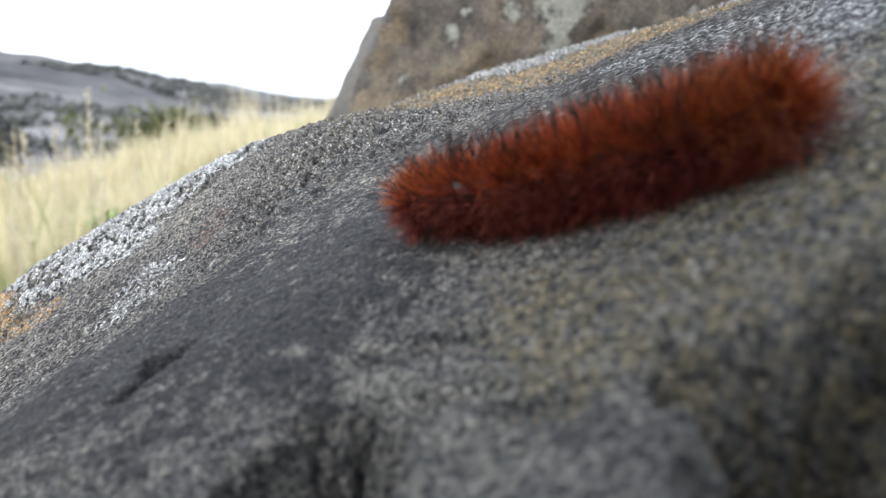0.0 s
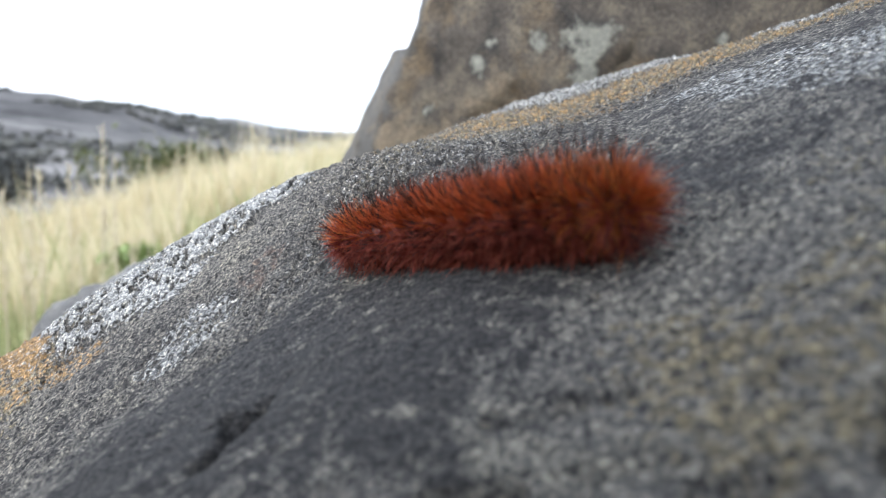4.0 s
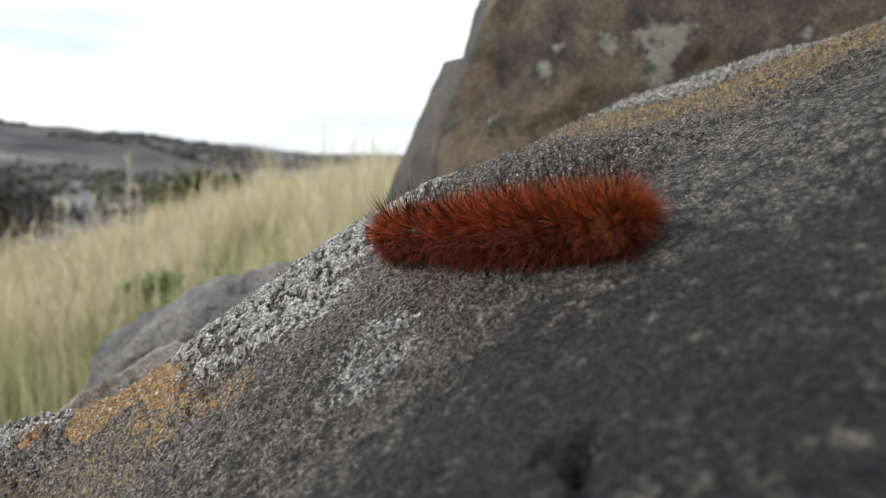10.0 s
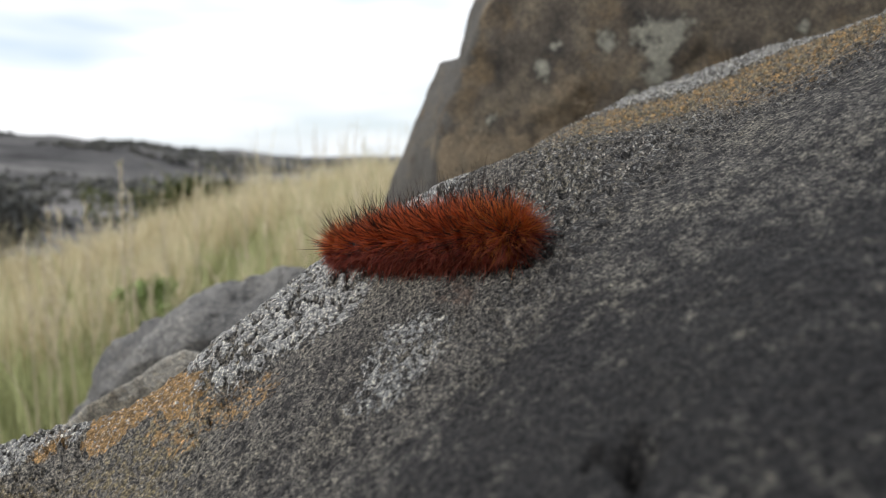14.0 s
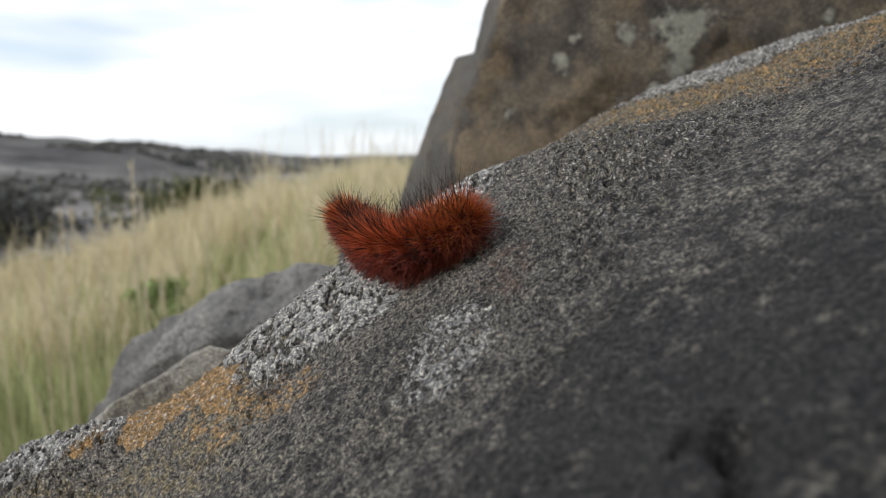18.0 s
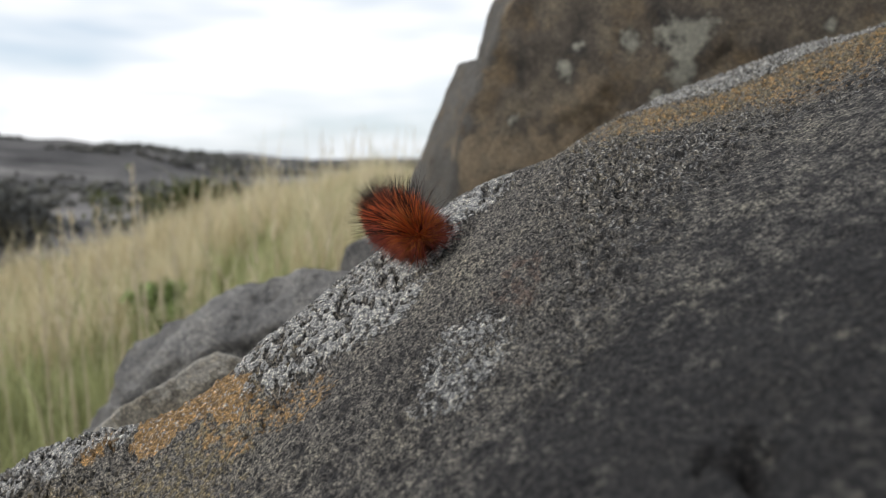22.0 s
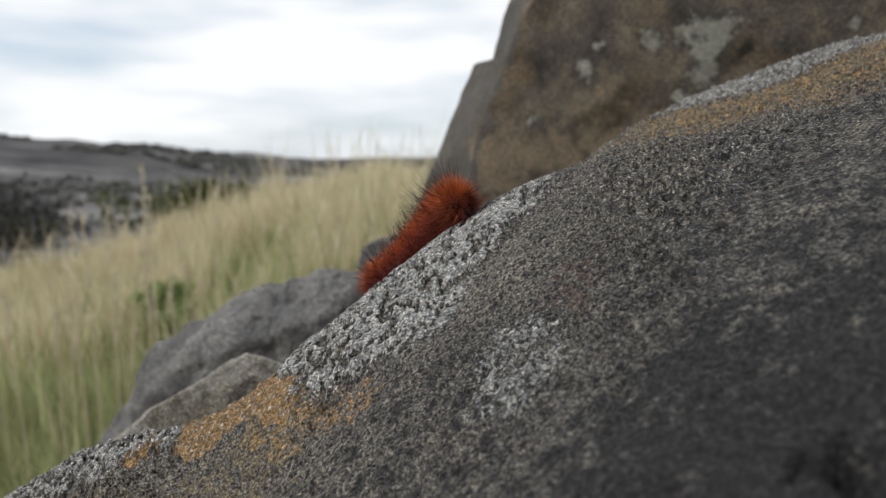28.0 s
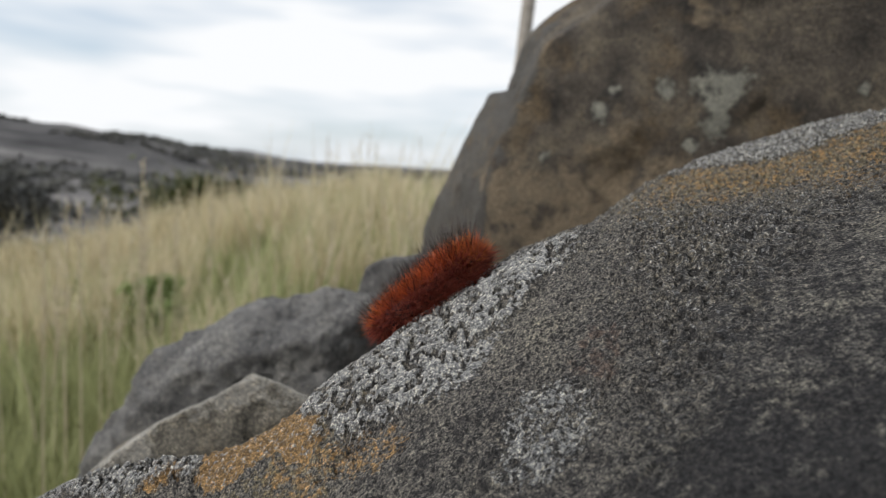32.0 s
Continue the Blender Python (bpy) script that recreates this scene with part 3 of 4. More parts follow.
def land():
    rs = [0.0] + list(0.4 * (4500 / 0.4) ** (np.arange(150) / 149.0))
    az = np.radians(np.concatenate([np.arange(-180, -60, 4), np.arange(-60, 30, 0.5), np.arange(30, 180, 4)]))
    R, A = np.meshgrid(rs, az, indexing="ij")
    x, y = (R * np.sin(A)).ravel(), (R * np.cos(A)).ravel()
    v = np.stack([x, y, land_z(x, y)], 1)
    na, faces = len(az), []
    for i in range(len(rs) - 1):
        for j in range(na):
            k = (j + 1) % na
            faces.append((i * na + j, i * na + k, (i + 1) * na + k, (i + 1) * na + j))
    m, n, l, b = material("moorland")
    obj = n.new("ShaderNodeTexCoord").outputs["Object"]
    band = n.new("ShaderNodeMapping")
    band.inputs["Scale"].default_value = (0.45, 1.6, 1.0)
    l.new(obj, band.inputs["Vector"])
    broad = noise_node(n, l, band.outputs["Vector"], 0.040, 9, 0.74)
    fine = noise_node(n, l, obj, 9.0, 5, 0.6)
    moor = ramp(n, [(0.38, (0.030, 0.029, 0.030)), (0.46, (0.062, 0.060, 0.061)), (0.54, (0.10, 0.096, 0.095)), (0.64, (0.20, 0.19, 0.185))])
    l.new(broad.outputs["Fac"], moor.inputs["Fac"])
    soil = ramp(n, [(0.35, (0.07, 0.075, 0.03)), (0.65, (0.22, 0.19, 0.09))])
    l.new(fine.outputs["Fac"], soil.inputs["Fac"])
    sep = n.new("ShaderNodeVectorMath")
    sep.operation = "LENGTH"
    l.new(obj, sep.inputs[0])
    far = n.new("ShaderNodeMapRange")
    far.inputs["From Min"].default_value, far.inputs["From Max"].default_value = 10, 26
    l.new(sep.outputs["Value"], far.inputs["Value"])
    l.new(mix_col(n, l, far.outputs[0], soil.outputs["Color"], moor.outputs["Color"]), b.inputs["Base Color"])
    b.inputs["Roughness"].default_value = 0.95
    b.inputs["Specular IOR Level"].default_value = 0.1
    return tagged(new("ground", mesh_of("ground", v, faces, [m])), "moorland falling to a valley with a dark heather hill beyond", "ground", kind="structure")


land()


def grass():
    rng = np.random.default_rng(7)
    tan = hair_material("dry_grass", (0.40, 0.34, 0.20), (0.78, 0.70, 0.50), 0.35)
    green = hair_material("green_grass", (0.19, 0.21, 0.09), (0.50, 0.51, 0.27), 0.35)
    n = 52000
    r = 1.1 + 9.6 * rng.random(n) ** 1.4
    az = np.radians(-50 + 66 * rng.random(n))
    x, y = r * np.sin(az), r * np.cos(az)
    z = land_z(x, y)
    clump = fbm(np.stack([x, y, 0 * x], 1), 0.55, 3, 61)
    h = (0.29 + 0.15 * rng.random(n) + 0.26 * clump) * np.where(rng.random(n) < 0.03, 1.8, 1.0)
    w = 0.0022 + 0.003 * rng.random(n) + 0.0003 * r
    ang = rng.random(n) * 6.283
    lean = 0.10 + 0.25 * rng.random(n)
    la = ang + rng.normal(0, 1.0, n)
    dry = (2.1 * clump + rng.normal(0, 0.40, n) + (r - 5.2) * 0.36) > 0.58
    verts = np.zeros((n, 5, 3))
    sx, sy = np.cos(ang) * w, np.sin(ang) * w
    for k, (u, ww) in enumerate(((0, 1), (0, -1), (0.55, 0.8), (0.55, -0.8), (1, 0))):
        verts[:, k, 0] = x + sx * ww + np.cos(la) * lean * h * u * u
        verts[:, k, 1] = y + sy * ww + np.sin(la) * lean * h * u * u
        verts[:, k, 2] = z - 0.02 + h * u * (1 - 0.15 * lean * u)
    for nm, pick, mat, lab in (("dry_grass", dry, tan, "tall dry straw-coloured moor grass"), ("green_grass", ~dry, green, "green blades of moor grass")):
        v = verts[pick].reshape(-1, 3)
        k = np.arange(pick.sum())[:, None] * 5
        quads = (k + np.array([[0, 1, 3, 2]])).tolist()
        tris = (k + np.array([[2, 3, 4]])).tolist()
        tagged(new(nm, mesh_of(nm, v, quads + tris, [mat])), lab, "grass", kind="stuff")


grass()


def fence_post():
    wood = plain("weathered_wood", (0.30, 0.27, 0.24), 0.85, 0.3, 25)
    bm = bmesh.new()
    bmesh.ops.create_cone(bm, cap_ends=True, segments=14, radius1=0.032, radius2=0.029, depth=2.6)
    bmesh.ops.bevel(bm, geom=[e for e in bm.edges if abs(e.verts[0].co.z - e.verts[1].co.z) < 0.01], offset=0.006, segments=2, affect="EDGES")
    for v in bm.verts:
        v.co.x += 0.004 * math.sin(v.co.z * 4)
    me = bpy.data.meshes.new("fence_post")
    bm.to_mesh(me)
    bm.free()
    me.materials.append(wood)
    ob = new("fence_post", me)
    ob.matrix_basis = pose(0.075, 3.0, 1.1, 0, 3.5, 0)
    return tagged(ob, "weathered grey wooden post standing in the grass", "post")


fence_post()


def leaf_bush(name, where, width, height, colour, label, leaves=1400, seed=1):
    """A low shrub: a few stems and a crown of many small leaves in uneven clumps."""
    rng = np.random.default_rng(seed)
    base = Vector((where[0], where[1], float(land_z(np.array([where[0]]), np.array([where[1]]))[0])))
    bush = tagged(new(name), label, "shrub")
    bush.matrix_basis = Matrix.Translation(base)
    verts, faces = [], []
    clumps = [(rng.normal(0, width * 0.26), rng.normal(0, width * 0.2), height * (0.35 + 0.45 * rng.random()), width * (0.14 + 0.14 * rng.random())) for _ in range(16)]
    for k in range(leaves):
        cx, cy, cz, cr = clumps[rng.integers(len(clumps))]
        p = Vector((cx, cy, cz)) + Vector(rng.normal(0, 1, 3)) * cr * 0.55
        p.z = max(0.03, p.z)
        a, s = Vector(rng.normal(0, 1, 3)).normalized(), (0.018 + 0.02 * rng.random()) * max(1.0, width * 1.6)
        b2 = a.cross(Vector((0.3, 0.5, 0.8))).normalized()
        i = len(verts)
        verts += [tuple(p - a * s), tuple(p + b2 * s * 0.4), tuple(p + a * s), tuple(p - b2 * s * 0.4)]
        faces.append((i, i + 1, i + 2, i + 3))
    dark = tuple(c * 0.5 for c in colour)
    part_mesh("crown", mesh_of("crown", verts, faces, [hair_material(name + "_leaf", dark, colour, 0.25)]), bush)
    bark = plain(name + "_bark", (0.09, 0.07, 0.05), 0.9, 0.3, 40)
    for cx, cy, cz, cr in clumps[:7]:
        v, f = [], []
        for u, r in ((0, 0.012), (0.5, 0.008), (1, 0.003)):
            for j in range(6):
                g = j * math.pi / 3
                v.append((cx * u + math.cos(g) * r, cy * u + math.sin(g) * r, -0.03 + (cz + 0.03) * u))
        for q in range(2):
            for j in range(6):
                f.append((q * 6 + j, q * 6 + (j + 1) % 6, q * 6 + 6 + (j + 1) % 6, q * 6 + 6 + j))
        f.append(tuple(range(12, 18)))
        part_mesh("stem", mesh_of("stem", v, f, [bark]), bush)
    return bush


leaf_bush("gorse_bush", (-5.1, 11.2), 1.6, 0.75, (0.13, 0.145, 0.06), "dark green gorse bush on the edge of the bank", 2200, 1)
leaf_bush("gorse_bush", (-4.5, 11.6), 1.1, 0.65, (0.10, 0.10, 0.05), "low dark gorse bush among the grass", 1600, 2)
leaf_bush("green_shrub", (-1.80, 3.5), 0.30, 0.50, (0.33, 0.41, 0.16), "small green shrub standing in the grass", 3200, 4)
leaf_bush("gorse_bush", (-10.6, 14.0), 2.6, 1.6, (0.085, 0.085, 0.08), "dense dark bush on the slope below the bank", 3200, 3)


def tall_stalk(x, y, h, lean, seed):
    """A dry grass stalk with a feathery head."""
    rng = np.random.default_rng(seed)
    base = Vector((x, y, float(land_z(np.array([x]), np.array([y]))[0]) - 0.02))
    stalk = tagged(new("grass_stalk"), "tall dry grass stalk with a pale seed head", "grass stalk", group="tall stalks on the bank")
    stalk.matrix_basis = Matrix.Translation(base)
    v, f = [], []
    for u, r in ((0, 0.003), (0.5, 0.0025), (1, 0.0012)):
        for j in range(4):
            g = j * math.pi / 2
            v.append((lean * h * u * u + math.cos(g) * r, math.sin(g) * r, h * u))
    for q in range(2):
        for j in range(4):
            f.append((q * 4 + j, q * 4 + (j + 1) % 4, q * 4 + 4 + (j + 1) % 4, q * 4 + 4 + j))
    part_mesh("stem", mesh_of("stem", v, f, [straw]), stalk)
    v, f = [], []
    for k in range(46):
        u = 0.72 + 0.28 * rng.random()
        p = Vector((lean * h * u * u, 0, h * u))
        d = Vector((rng.normal(0, 1), rng.normal(0, 1), 1.6)).normalized() * (0.015 + 0.02 * rng.random())
        s = d.cross(Vector((rng.normal(), rng.normal(), 0.2))).normalized() * 0.0022
        i = len(v)
        v += [tuple(p - s), tuple(p + d), tuple(p + s)]
        f.append((i, i + 1, i + 2))
    part_mesh("seed_head", mesh_of("seed_head", v, f, [straw]), stalk)
    return stalk


straw = hair_material("straw", (0.46, 0.39, 0.27), (0.70, 0.62, 0.47), 0.3)
stalk_rng = np.random.default_rng(12)
for k in range(95):
    far_off = 2.4 + 6.2 * stalk_rng.random() if k < 70 else 1.7 + 1.2 * stalk_rng.random()
    turn = radians(-42 + 38 * stalk_rng.random() ** 0.8)
    tall_stalk(far_off * math.sin(turn), far_off * math.cos(turn), 0.55 + 0.40 * stalk_rng.random(), stalk_rng.normal(0, 0.10), 100 + k)

for turn, far_off, h in ((-30.2, 1.7, 1.04), (-29.2, 2.3, 1.02), (-24.6, 2.0, 0.98), (-35.0, 1.9, 0.96), (-26.8, 2.6, 1.0), (-20.5, 2.4, 0.97), (-18.6, 2.9, 0.99), (-32.4, 2.1, 0.99), (-15.8, 3.1, 1.0), (-36.8, 1.6, 0.90)):
    tall_stalk(far_off * math.sin(radians(turn)), far_off * math.cos(radians(turn)), h, 0.02, int(900 + 10 * turn))


def far_woods():
    """Scattered trees and scrub on the far hill, one rough crown each."""
    rng = np.random.default_rng(21)
    verts, faces = [], []
    octa = [(1, 0, 0), (0, 1, 0), (-1, 0, 0), (0, -1, 0), (0, 0, 1), (0, 0, -0.6)]
    tri = [(0, 1, 4), (1, 2, 4), (2, 3, 4), (3, 0, 4), (1, 0, 5), (2, 1, 5), (3, 2, 5), (0, 3, 5)]
    for _ in range(4200):
        r, az = 110 + 280 * rng.random() ** 0.7, radians(-48 + 60 * rng.random())
        x, y = r * math.sin(az), r * math.cos(az)
        if value_noise(np.array([[x / 26.0, y / 40.0, 0.0]]), 91)[0] < 0.05:
            continue
        z = float(land_z(np.array([x]), np.array([y]))[0])
        for _ in range(3):
            s = 0.45 + 0.75 * rng.random()
            i = len(verts)
            for q in octa:
                verts.append((x + s * (q[0] * (0.7 + 0.5 * rng.random()) + rng.normal(0, 0.3)), y + s * q[1], z + s * (0.6 + q[2] * (0.7 + 0.6 * rng.random()))))
            faces += [tuple(i + j for j in t) for t in tri]
            x += rng.normal(0, 1.5)
    tagged(new("far_woods", mesh_of("far_woods", verts, faces, [hair_material("far_scrub", (0.030, 0.031, 0.029), (0.085, 0.083, 0.068), 0.0)])),
           "dark scattered trees and scrub on the far hillside", "woods", kind="stuff")


far_woods()


# ---------------------------------------------------------------- the caterpillar
SEGMENTS = 13
# seconds; head, two points of the back, tail (seen from above); lift of the head and of the tail
SPINES = [
    (0.0, (0.0014, 0.0925), (0.0147, 0.0841), (0.0281, 0.0762), (0.0416, 0.0684), 0, 0.0008),
    (1.0, (-0.0062, 0.1007), (0.0080, 0.0908), (0.0222, 0.0817), (0.0365, 0.0730), 0, 0.0008),
    (2.0, (-0.0166, 0.1146), (-0.0018, 0.1015), (0.0130, 0.0884), (0.0276, 0.0762), 0, 0.0006),
    (5.0, (-0.0304, 0.1266), (-0.0170, 0.1154), (-0.0035, 0.1040), (0.0098, 0.0925), 0, 0.0004),
    (6.0, (-0.0362, 0.1357), (-0.0230, 0.1223), (-0.0100, 0.1086), (0.0030, 0.0949), 0, 0),
    (7.0, (-0.0394, 0.1398), (-0.0266, 0.1267), (-0.0137, 0.1136), (-0.0010, 0.1001), 0, 0),
    (9.0, (-0.0517, 0.1497), (-0.0382, 0.1381), (-0.0248, 0.1263), (-0.0113, 0.1145), 0, 0),
    (10.0, (-0.0603, 0.1568), (-0.0458, 0.1447), (-0.0314, 0.1326), (-0.0169, 0.1205), 0, 0),
    (12.0, (-0.0695, 0.1631), (-0.0554, 0.1517), (-0.0414, 0.1406), (-0.0272, 0.1297), 0, 0),
    (14.0, (-0.0777, 0.1705), (-0.0643, 0.1593), (-0.0509, 0.1483), (-0.0375, 0.1377), 0, 0),
    (17.0, (-0.0891, 0.1800), (-0.0802, 0.1699), (-0.0678, 0.1572), (-0.0524, 0.1513), 0.0038, 0),
    (19.0, (-0.0852, 0.1916), (-0.0823, 0.1833), (-0.0708, 0.1614), (-0.0565, 0.1553), 0.0068, 0),
    (21.0, (-0.0844, 0.1977), (-0.0795, 0.1858), (-0.0730, 0.1724), (-0.0637, 0.1554), 0.0100, 0),
    (22.0, (-0.0834, 0.2041), (-0.0793, 0.1911), (-0.0751, 0.1805), (-0.0689, 0.1653), 0.0100, 0.0007),
    (23.0, (-0.0819, 0.2104), (-0.0791, 0.1973), (-0.0767, 0.1886), (-0.0730, 0.1767), 0.0080, 0.0015),
    (25.0, (-0.0778, 0.2150), (-0.0762, 0.2070), (-0.0745, 0.1990), (-0.0722, 0.1895), 0.001, 0.003),
    (28.0, (-0.0948, 0.1986), (-0.0868, 0.2005), (-0.0775, 0.2002), (-0.0705, 0.1925), 0, 0.0006),
    (30.0, (-0.0919, 0.1924), (-0.0876, 0.1930), (-0.0784, 0.1947), (-0.0692, 0.1927), 0, 0.0006),
    (32.0, (-0.0976, 0.1873), (-0.0912, 0.1861), (-0.0822, 0.1886), (-0.0733, 0.1929), 0, 0.0006),
]
BACK = 0.0044


WARTS = (-128, -98, -72, -48, -24, 0, 24, 48, 72, 98, 128)


def tufts(rng, i, girth, u):
    """The bristles of one ring: a star of hairs out of every wart round the body, sorted by colour."""
    sets = {"rust": [], "red": [], "maroon": [], "gold": [], "dark": []}
    first, last = i == 0, i == SEGMENTS - 1
    for a in WARTS:
        star = 40 < abs(a) < 110
        for _ in range(120 if first else 150 if last else 52 if i < 4 else 84 if star else 124):
            a0 = radians(a + rng.normal(0, 2.0 if star else 9))
            x0 = rng.normal(0, 0.0004 if star else 0.0016) if rng.random() < 0.85 else rng.uniform(-0.0026, 0.0026)
            inward = 1.0
            if (first or last) and rng.random() < 0.55:
                reach = rng.random()
                x0 = (-1 if first else 1) * 0.0030 * math.sin(reach * 1.5)
                inward = math.cos(reach * 1.45)
            root = Vector((x0, math.sin(a0) * girth * 0.97 * inward, math.cos(a0) * girth * 0.93 * inward))
            out = Vector((x0 * (220 if inward < 1 else 0), math.sin(a0) * inward, math.cos(a0) * inward))
            if star:
                # rays spread all round the wart, flatter than elsewhere
                g, tilt = rng.uniform(0, 6.283), rng.uniform(0.2, 1.35)
                along = Vector((1, 0, 0))
                across = along.cross(out.normalized())
                way = out.normalized() * math.cos(tilt) + (along * math.cos(g) + across * math.sin(g)) * math.sin(tilt)
                length = 0.0046 * (0.62 + 0.55 * rng.random()) * (0.84 + 0.24 * u)
            else:
                way = out + Vector((rng.normal(0.06, 0.50), rng.normal(0, 0.36), rng.normal(0.05, 0.36)))
                length = 0.0063 * (0.48 + 0.66 * rng.random()) * (0.84 + 0.24 * u)
            top = way.normalized().z
            if top < -0.35:
                length *= 0.78
            bend = Vector((0.05 * rng.normal(), 0.05 * rng.normal(), -0.07 * abs(rng.normal()) - 0.05 * (1 - abs(top))))
            # own reds, with light from above painted in: rust on top, maroon flanks
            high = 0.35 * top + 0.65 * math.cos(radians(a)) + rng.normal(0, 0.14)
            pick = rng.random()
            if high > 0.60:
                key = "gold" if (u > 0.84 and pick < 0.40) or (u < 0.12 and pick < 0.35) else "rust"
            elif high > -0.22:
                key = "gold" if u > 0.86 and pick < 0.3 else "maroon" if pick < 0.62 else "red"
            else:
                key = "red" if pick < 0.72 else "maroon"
            if rng.random() < 0.06:
                key = "dark"
            sets[key].append((root, way, length, 0.000066 if star else 0.000058, bend))
    for _ in range(45 if first else 22 if last else 0):
        way = Vector(((-1.0 if first else 1.0) * (0.3 + rng.random()), rng.normal(0, 0.7), rng.normal(0.25, 0.6)))
        root = Vector((way.x * 0.002, way.y * girth * 0.5, way.z * girth * 0.5))
        sets["dark"].append((root, way, 0.0066 * (0.6 + 0.5 * rng.random()), 0.00005, Vector((0, 0, 0))))
    for _ in range(58):
        th = rng.normal(0, 0.45)
        root = Vector((rng.normal(0, 0.0014), math.sin(th) * girth * 0.95, math.cos(th) * girth * 0.92))
        way = Vector((rng.normal(0.22 if not first else -0.4, 0.28), math.sin(th) + rng.normal(0, 0.12), math.cos(th)))
        length = 0.0114 * (0.60 + 0.55 * rng.random()) * (0.72 + 0.42 * u)
        sets["dark"].append((root, way, length, 0.000068, Vector((0.16 * rng.random(), 0, -0.07 * rng.random()))))
    return sets


def hair_mesh(name, items, mat):
    """items: root, direction, length, thickness and the bend at the tip; every hair a tapered three-sided spike."""
    verts, faces = [], []
    for root, way, length, thick, bend in items:
        way = way.normalized()
        side = way.cross(Vector((0.31, 0.77, 0.55))).normalized()
        up = way.cross(side)
        k = len(verts)
        mid = root + way * length * 0.55 + bend * length * 0.25
        tip = root + way * length + bend * length
        for c, t in ((root, thick), (mid, thick * 0.7)):
            for j in range(3):
                g = j * 2.0944
                verts.append(tuple(c + (side * math.cos(g) + up * math.sin(g)) * t))
        verts.append(tuple(tip))
        for j in range(3):
            j2 = (j + 1) % 3
            faces.append((k + j, k + j2, k + 3 + j2, k + 3 + j))
            faces.append((k + 3 + j, k + 3 + j2, k + 6))
    return mesh_of(name, verts, faces, [mat])


def segment_skin(name, r, length):
    """A ring of the body: barrel-shaped, with warts."""
    verts, faces, around, along = [], [], 20, 6
    for i in range(along + 1):
        u = i / along * 2 - 1
        rr = r * (1 - 0.16 * u ** 4 - 0.08 * u * u)
        for j in range(around):
            g = 2 * math.pi * j / around
            wart = 1 + 0.07 * max(0, math.cos(g * 9)) * (1 - u * u)
            verts.append((u * length * 0.56, math.sin(g) * rr * wart, math.cos(g) * rr * wart * 0.95))
    for i in range(along):
        for j in range(around):
            k = (j + 1) % around
            faces.append((i * around + j, i * around + k, (i + 1) * around + k, (i + 1) * around + j))
    faces.append(tuple(range(around)))
    faces.append(tuple(range(along * around, (along + 1) * around))[::-1])
    return mesh_of(name, verts, faces, [skin_dark])


def leg_mesh(name, r):
    verts, faces = [], []
    for z, t in ((-r * 0.7, 0.0009), (-r * 1.05, 0.0007), (-r * 1.3, 0.0008), (-r * 1.34, 0.0004)):
        for j in range(8):
            g = j * math.pi / 4
            verts.append((math.cos(g) * t, math.sin(g) * t, z))
    for i in range(3):
        for j in range(8):
            k = (j + 1) % 8
            faces.append((i * 8 + j, i * 8 + k, (i + 1) * 8 + k, (i + 1) * 8 + j))
    faces.append(tuple(range(24, 32)))
    return mesh_of(name, verts, faces, [skin_wart])


def caterpillar():
    rng = np.random.default_rng(3)
    body = tagged(new("caterpillar"), "hairy rust-orange caterpillar with dark bristles crawling over the stone", "caterpillar")
    pieces = []
    for i in range(SEGMENTS):
        u = i / (SEGMENTS - 1)
        girth = 0.0042 * (0.66 + 0.38 * math.sin(math.pi * min(1, 0.10 + 0.78 * u)) ** 0.8)
        head = i == 0
        seg = new("head" if head else "body_segment", segment_skin("head" if head else "body_segment", girth * (0.8 if head else 1), 0.0050))
        seg.parent = body
        pieces.append(seg)
        sets = tufts(rng, i, girth, u)
        for key, mat in (("rust", hair_rust), ("red", hair_red), ("maroon", hair_maroon_shade), ("gold", hair_gold), ("dark", hair_dark)):
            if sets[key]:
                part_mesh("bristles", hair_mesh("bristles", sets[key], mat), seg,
                          {"rust": "rust-orange bristles", "red": "brick-red bristles", "maroon": "dark maroon bristles with flank shade in their colour", "gold": "golden bristles", "dark": "long dark bristles"}[key])
        if i in (1, 2, 3, 6, 7, 8, 9, 12):
            leg = leg_mesh("leg", girth)
            for s in (-1, 1):
                part_mesh("leg", leg, seg).matrix_basis = pose(0, s * girth * 0.45, 0, s * -10, 0, 0)
    return body, pieces


def spine_at(t):
    """The four guide points of the back at a time, on a smooth curve through the rows."""
    ts = [s[0] for s in SPINES]
    k = max(0, min(len(ts) - 2, int(np.searchsorted(ts, t, side="right")) - 1))
    u = (t - ts[k]) / (ts[k + 1] - ts[k])
    rows = [np.array([*s[1], *s[2], *s[3], *s[4], s[5], s[6]]) for s in SPINES]
    h = ts[k + 1] - ts[k]
    a, b = rows[k], rows[k + 1]
    va = (b - rows[k - 1]) / (ts[k + 1] - ts[k - 1]) * h if k > 0 else b - a
    vb = (rows[k + 2] - a) / (ts[k + 2] - ts[k]) * h if k + 2 < len(ts) else b - a
    return (2 * u ** 3 - 3 * u * u + 1) * a + (u ** 3 - 2 * u * u + u) * va + (3 * u * u - 2 * u ** 3) * b + (u ** 3 - u * u) * vb


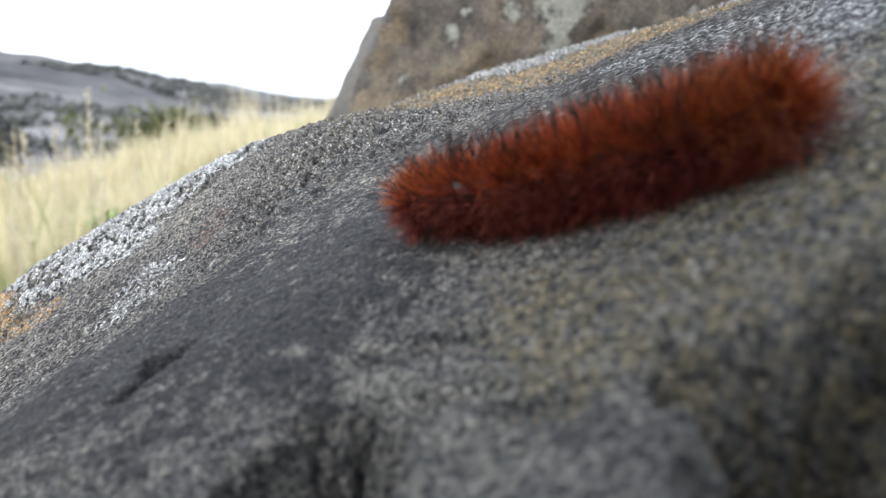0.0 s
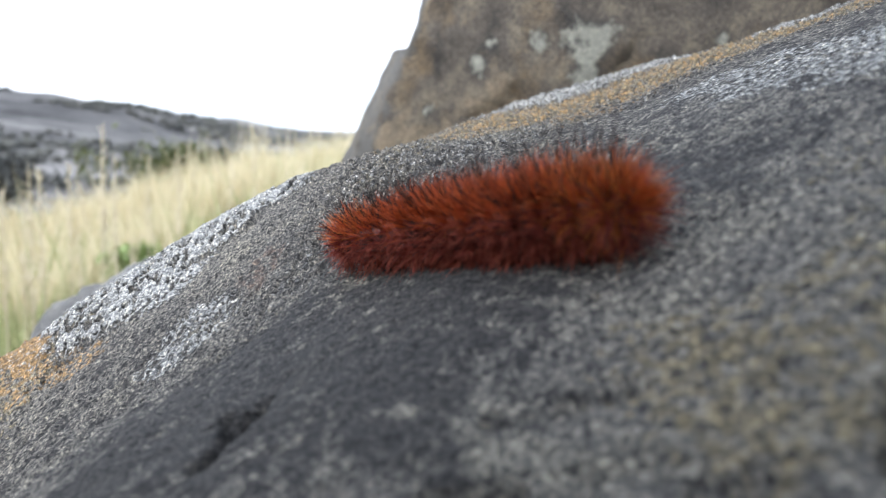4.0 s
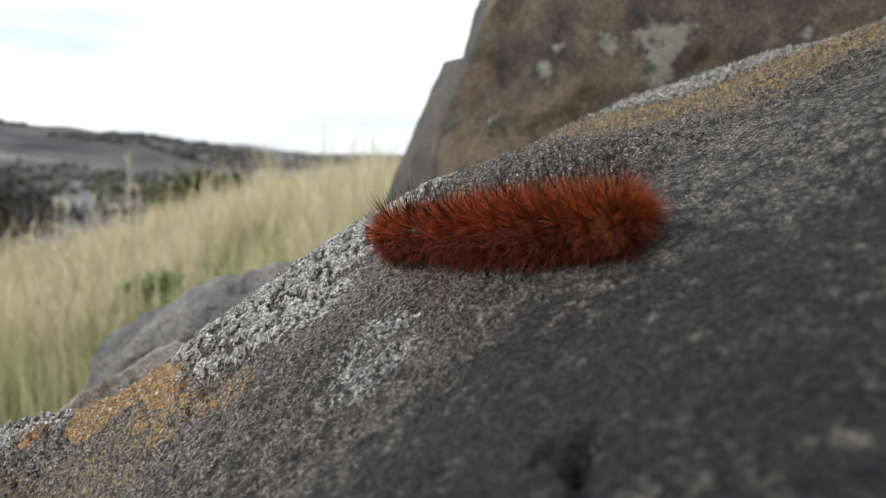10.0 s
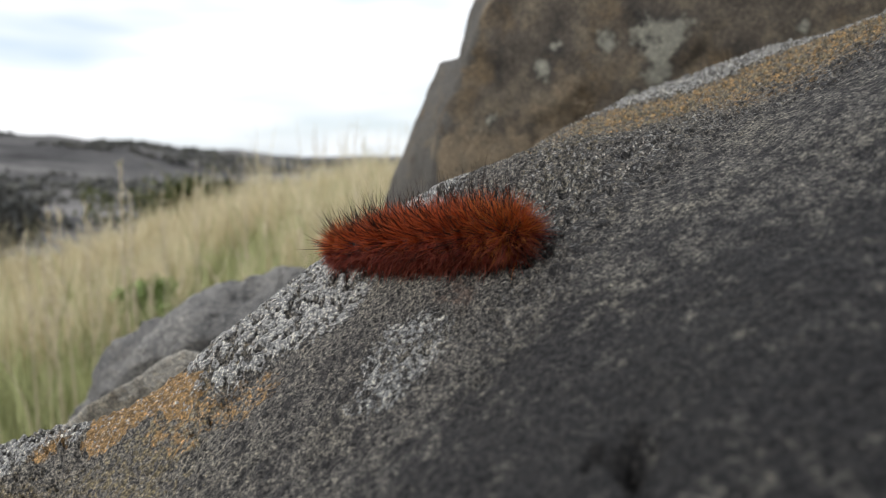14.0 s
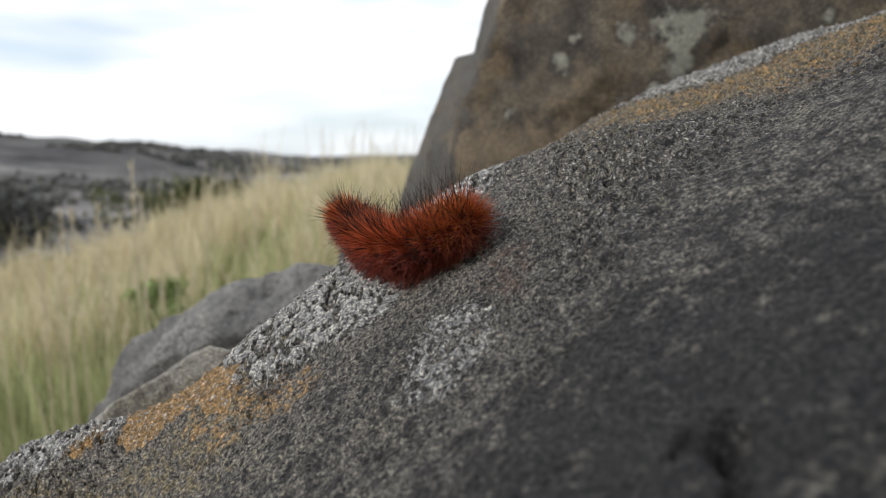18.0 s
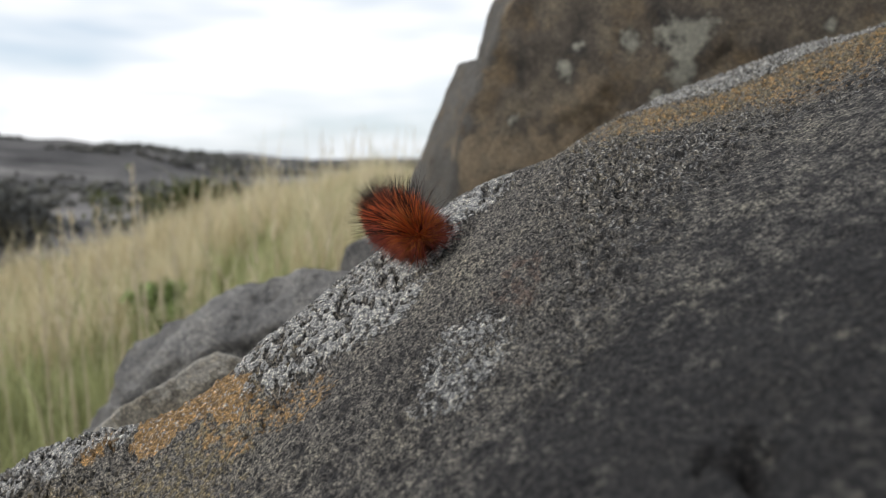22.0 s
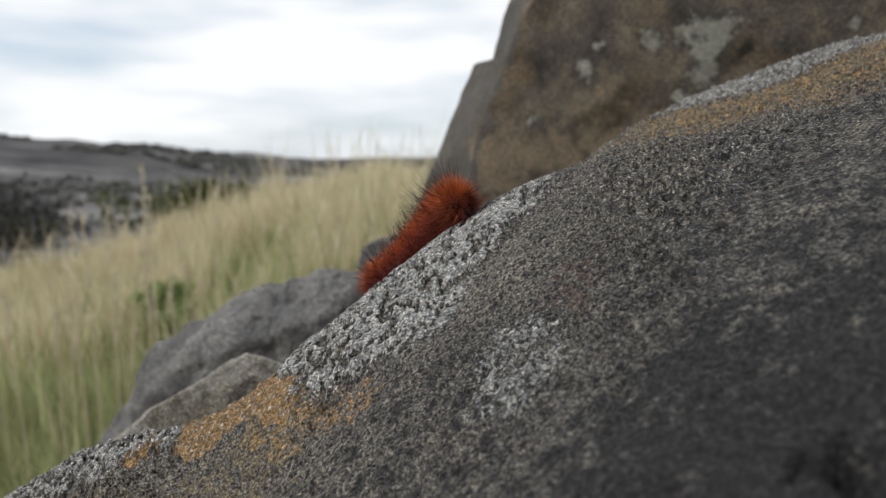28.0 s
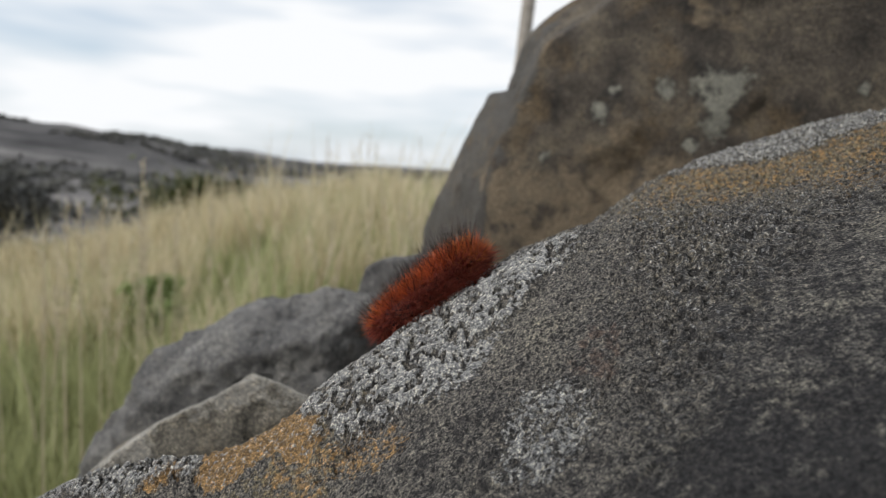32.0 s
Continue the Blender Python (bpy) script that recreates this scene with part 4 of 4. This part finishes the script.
def segment_poses(t):
    g = spine_at(t)
    c = g[:8].reshape(4, 2)
    w = np.linspace(0, 3, 61)
    ext = np.vstack([2 * c[0] - c[1], c, 2 * c[3] - c[2]])
    k = np.minimum(w.astype(int), 2)
    u = (w - k)[:, None]
    p0, p1, p2, p3 = (ext[k + j] for j in range(4))
    xy = 0.5 * (2 * p1 + (p2 - p0) * u + (2 * p0 - 5 * p1 + 4 * p2 - p3) * u * u + (3 * p1 - p0 - 3 * p2 + p3) * u ** 3)
    x, y = xy[:, 0], xy[:, 1]
    f = np.linspace(0, 1, 61)
    lift = BACK + g[8] * (1 - smooth(0, 0.5, f)) + g[9] * smooth(0.5, 1, f)
    # height of the rock under the body, evened out over the length of a few rings
    ground = rock_z(x, y)
    for _ in range(10):
        ground[1:-1] = 0.25 * ground[:-2] + 0.5 * ground[1:-1] + 0.25 * ground[2:]
    z = ground + lift
    p = np.stack([x, y, z], 1)
    s = np.concatenate([[0], np.cumsum(np.linalg.norm(np.diff(p, axis=0), axis=1))])
    out = []
    for i in range(SEGMENTS):
        at = s[-1] * (i + 0.5) / SEGMENTS
        q = np.array([np.interp(at, s, p[:, j]) for j in range(3)])
        a = np.array([np.interp(at - 0.003, s, p[:, j]) for j in range(3)])
        b = np.array([np.interp(at + 0.003, s, p[:, j]) for j in range(3)])
        if at < 0.003:
            a = q - (b - q)
        if at > s[-1] - 0.003:
            b = q + (q - a)
        wave = 0.0005 * max(0.0, math.sin(2 * math.pi * (i / 6.0 - t * 1.1)))
        back = Vector(b - a).normalized()
        e = 0.006
        nrm = Vector((-(rock_z(q[0] + e, q[1]) - rock_z(q[0] - e, q[1])) / (2 * e), -(rock_z(q[0], q[1] + e) - rock_z(q[0], q[1] - e)) / (2 * e), 1.0)).normalized()
        side = nrm.cross(back).normalized()
        up = back.cross(side)
        m = Matrix((back, side, up)).transposed().to_4x4()
        m.translation = Vector(q) + up * wave
        out.append(m)
    return out


hairy, rings = caterpillar()


def motions():
    times = [k * 0.5 for k in range(65)]
    world_rows = [(t, segment_poses(t)) for t in times]
    mid = SEGMENTS // 2
    walk(hairy, [(t, Matrix.Translation(ps[mid].translation)) for t, ps in world_rows])
    for i, ring in enumerate(rings):
        walk(ring, [(t, Matrix.Translation(-ps[mid].translation) @ ps[i]) for t, ps in world_rows])


motions()
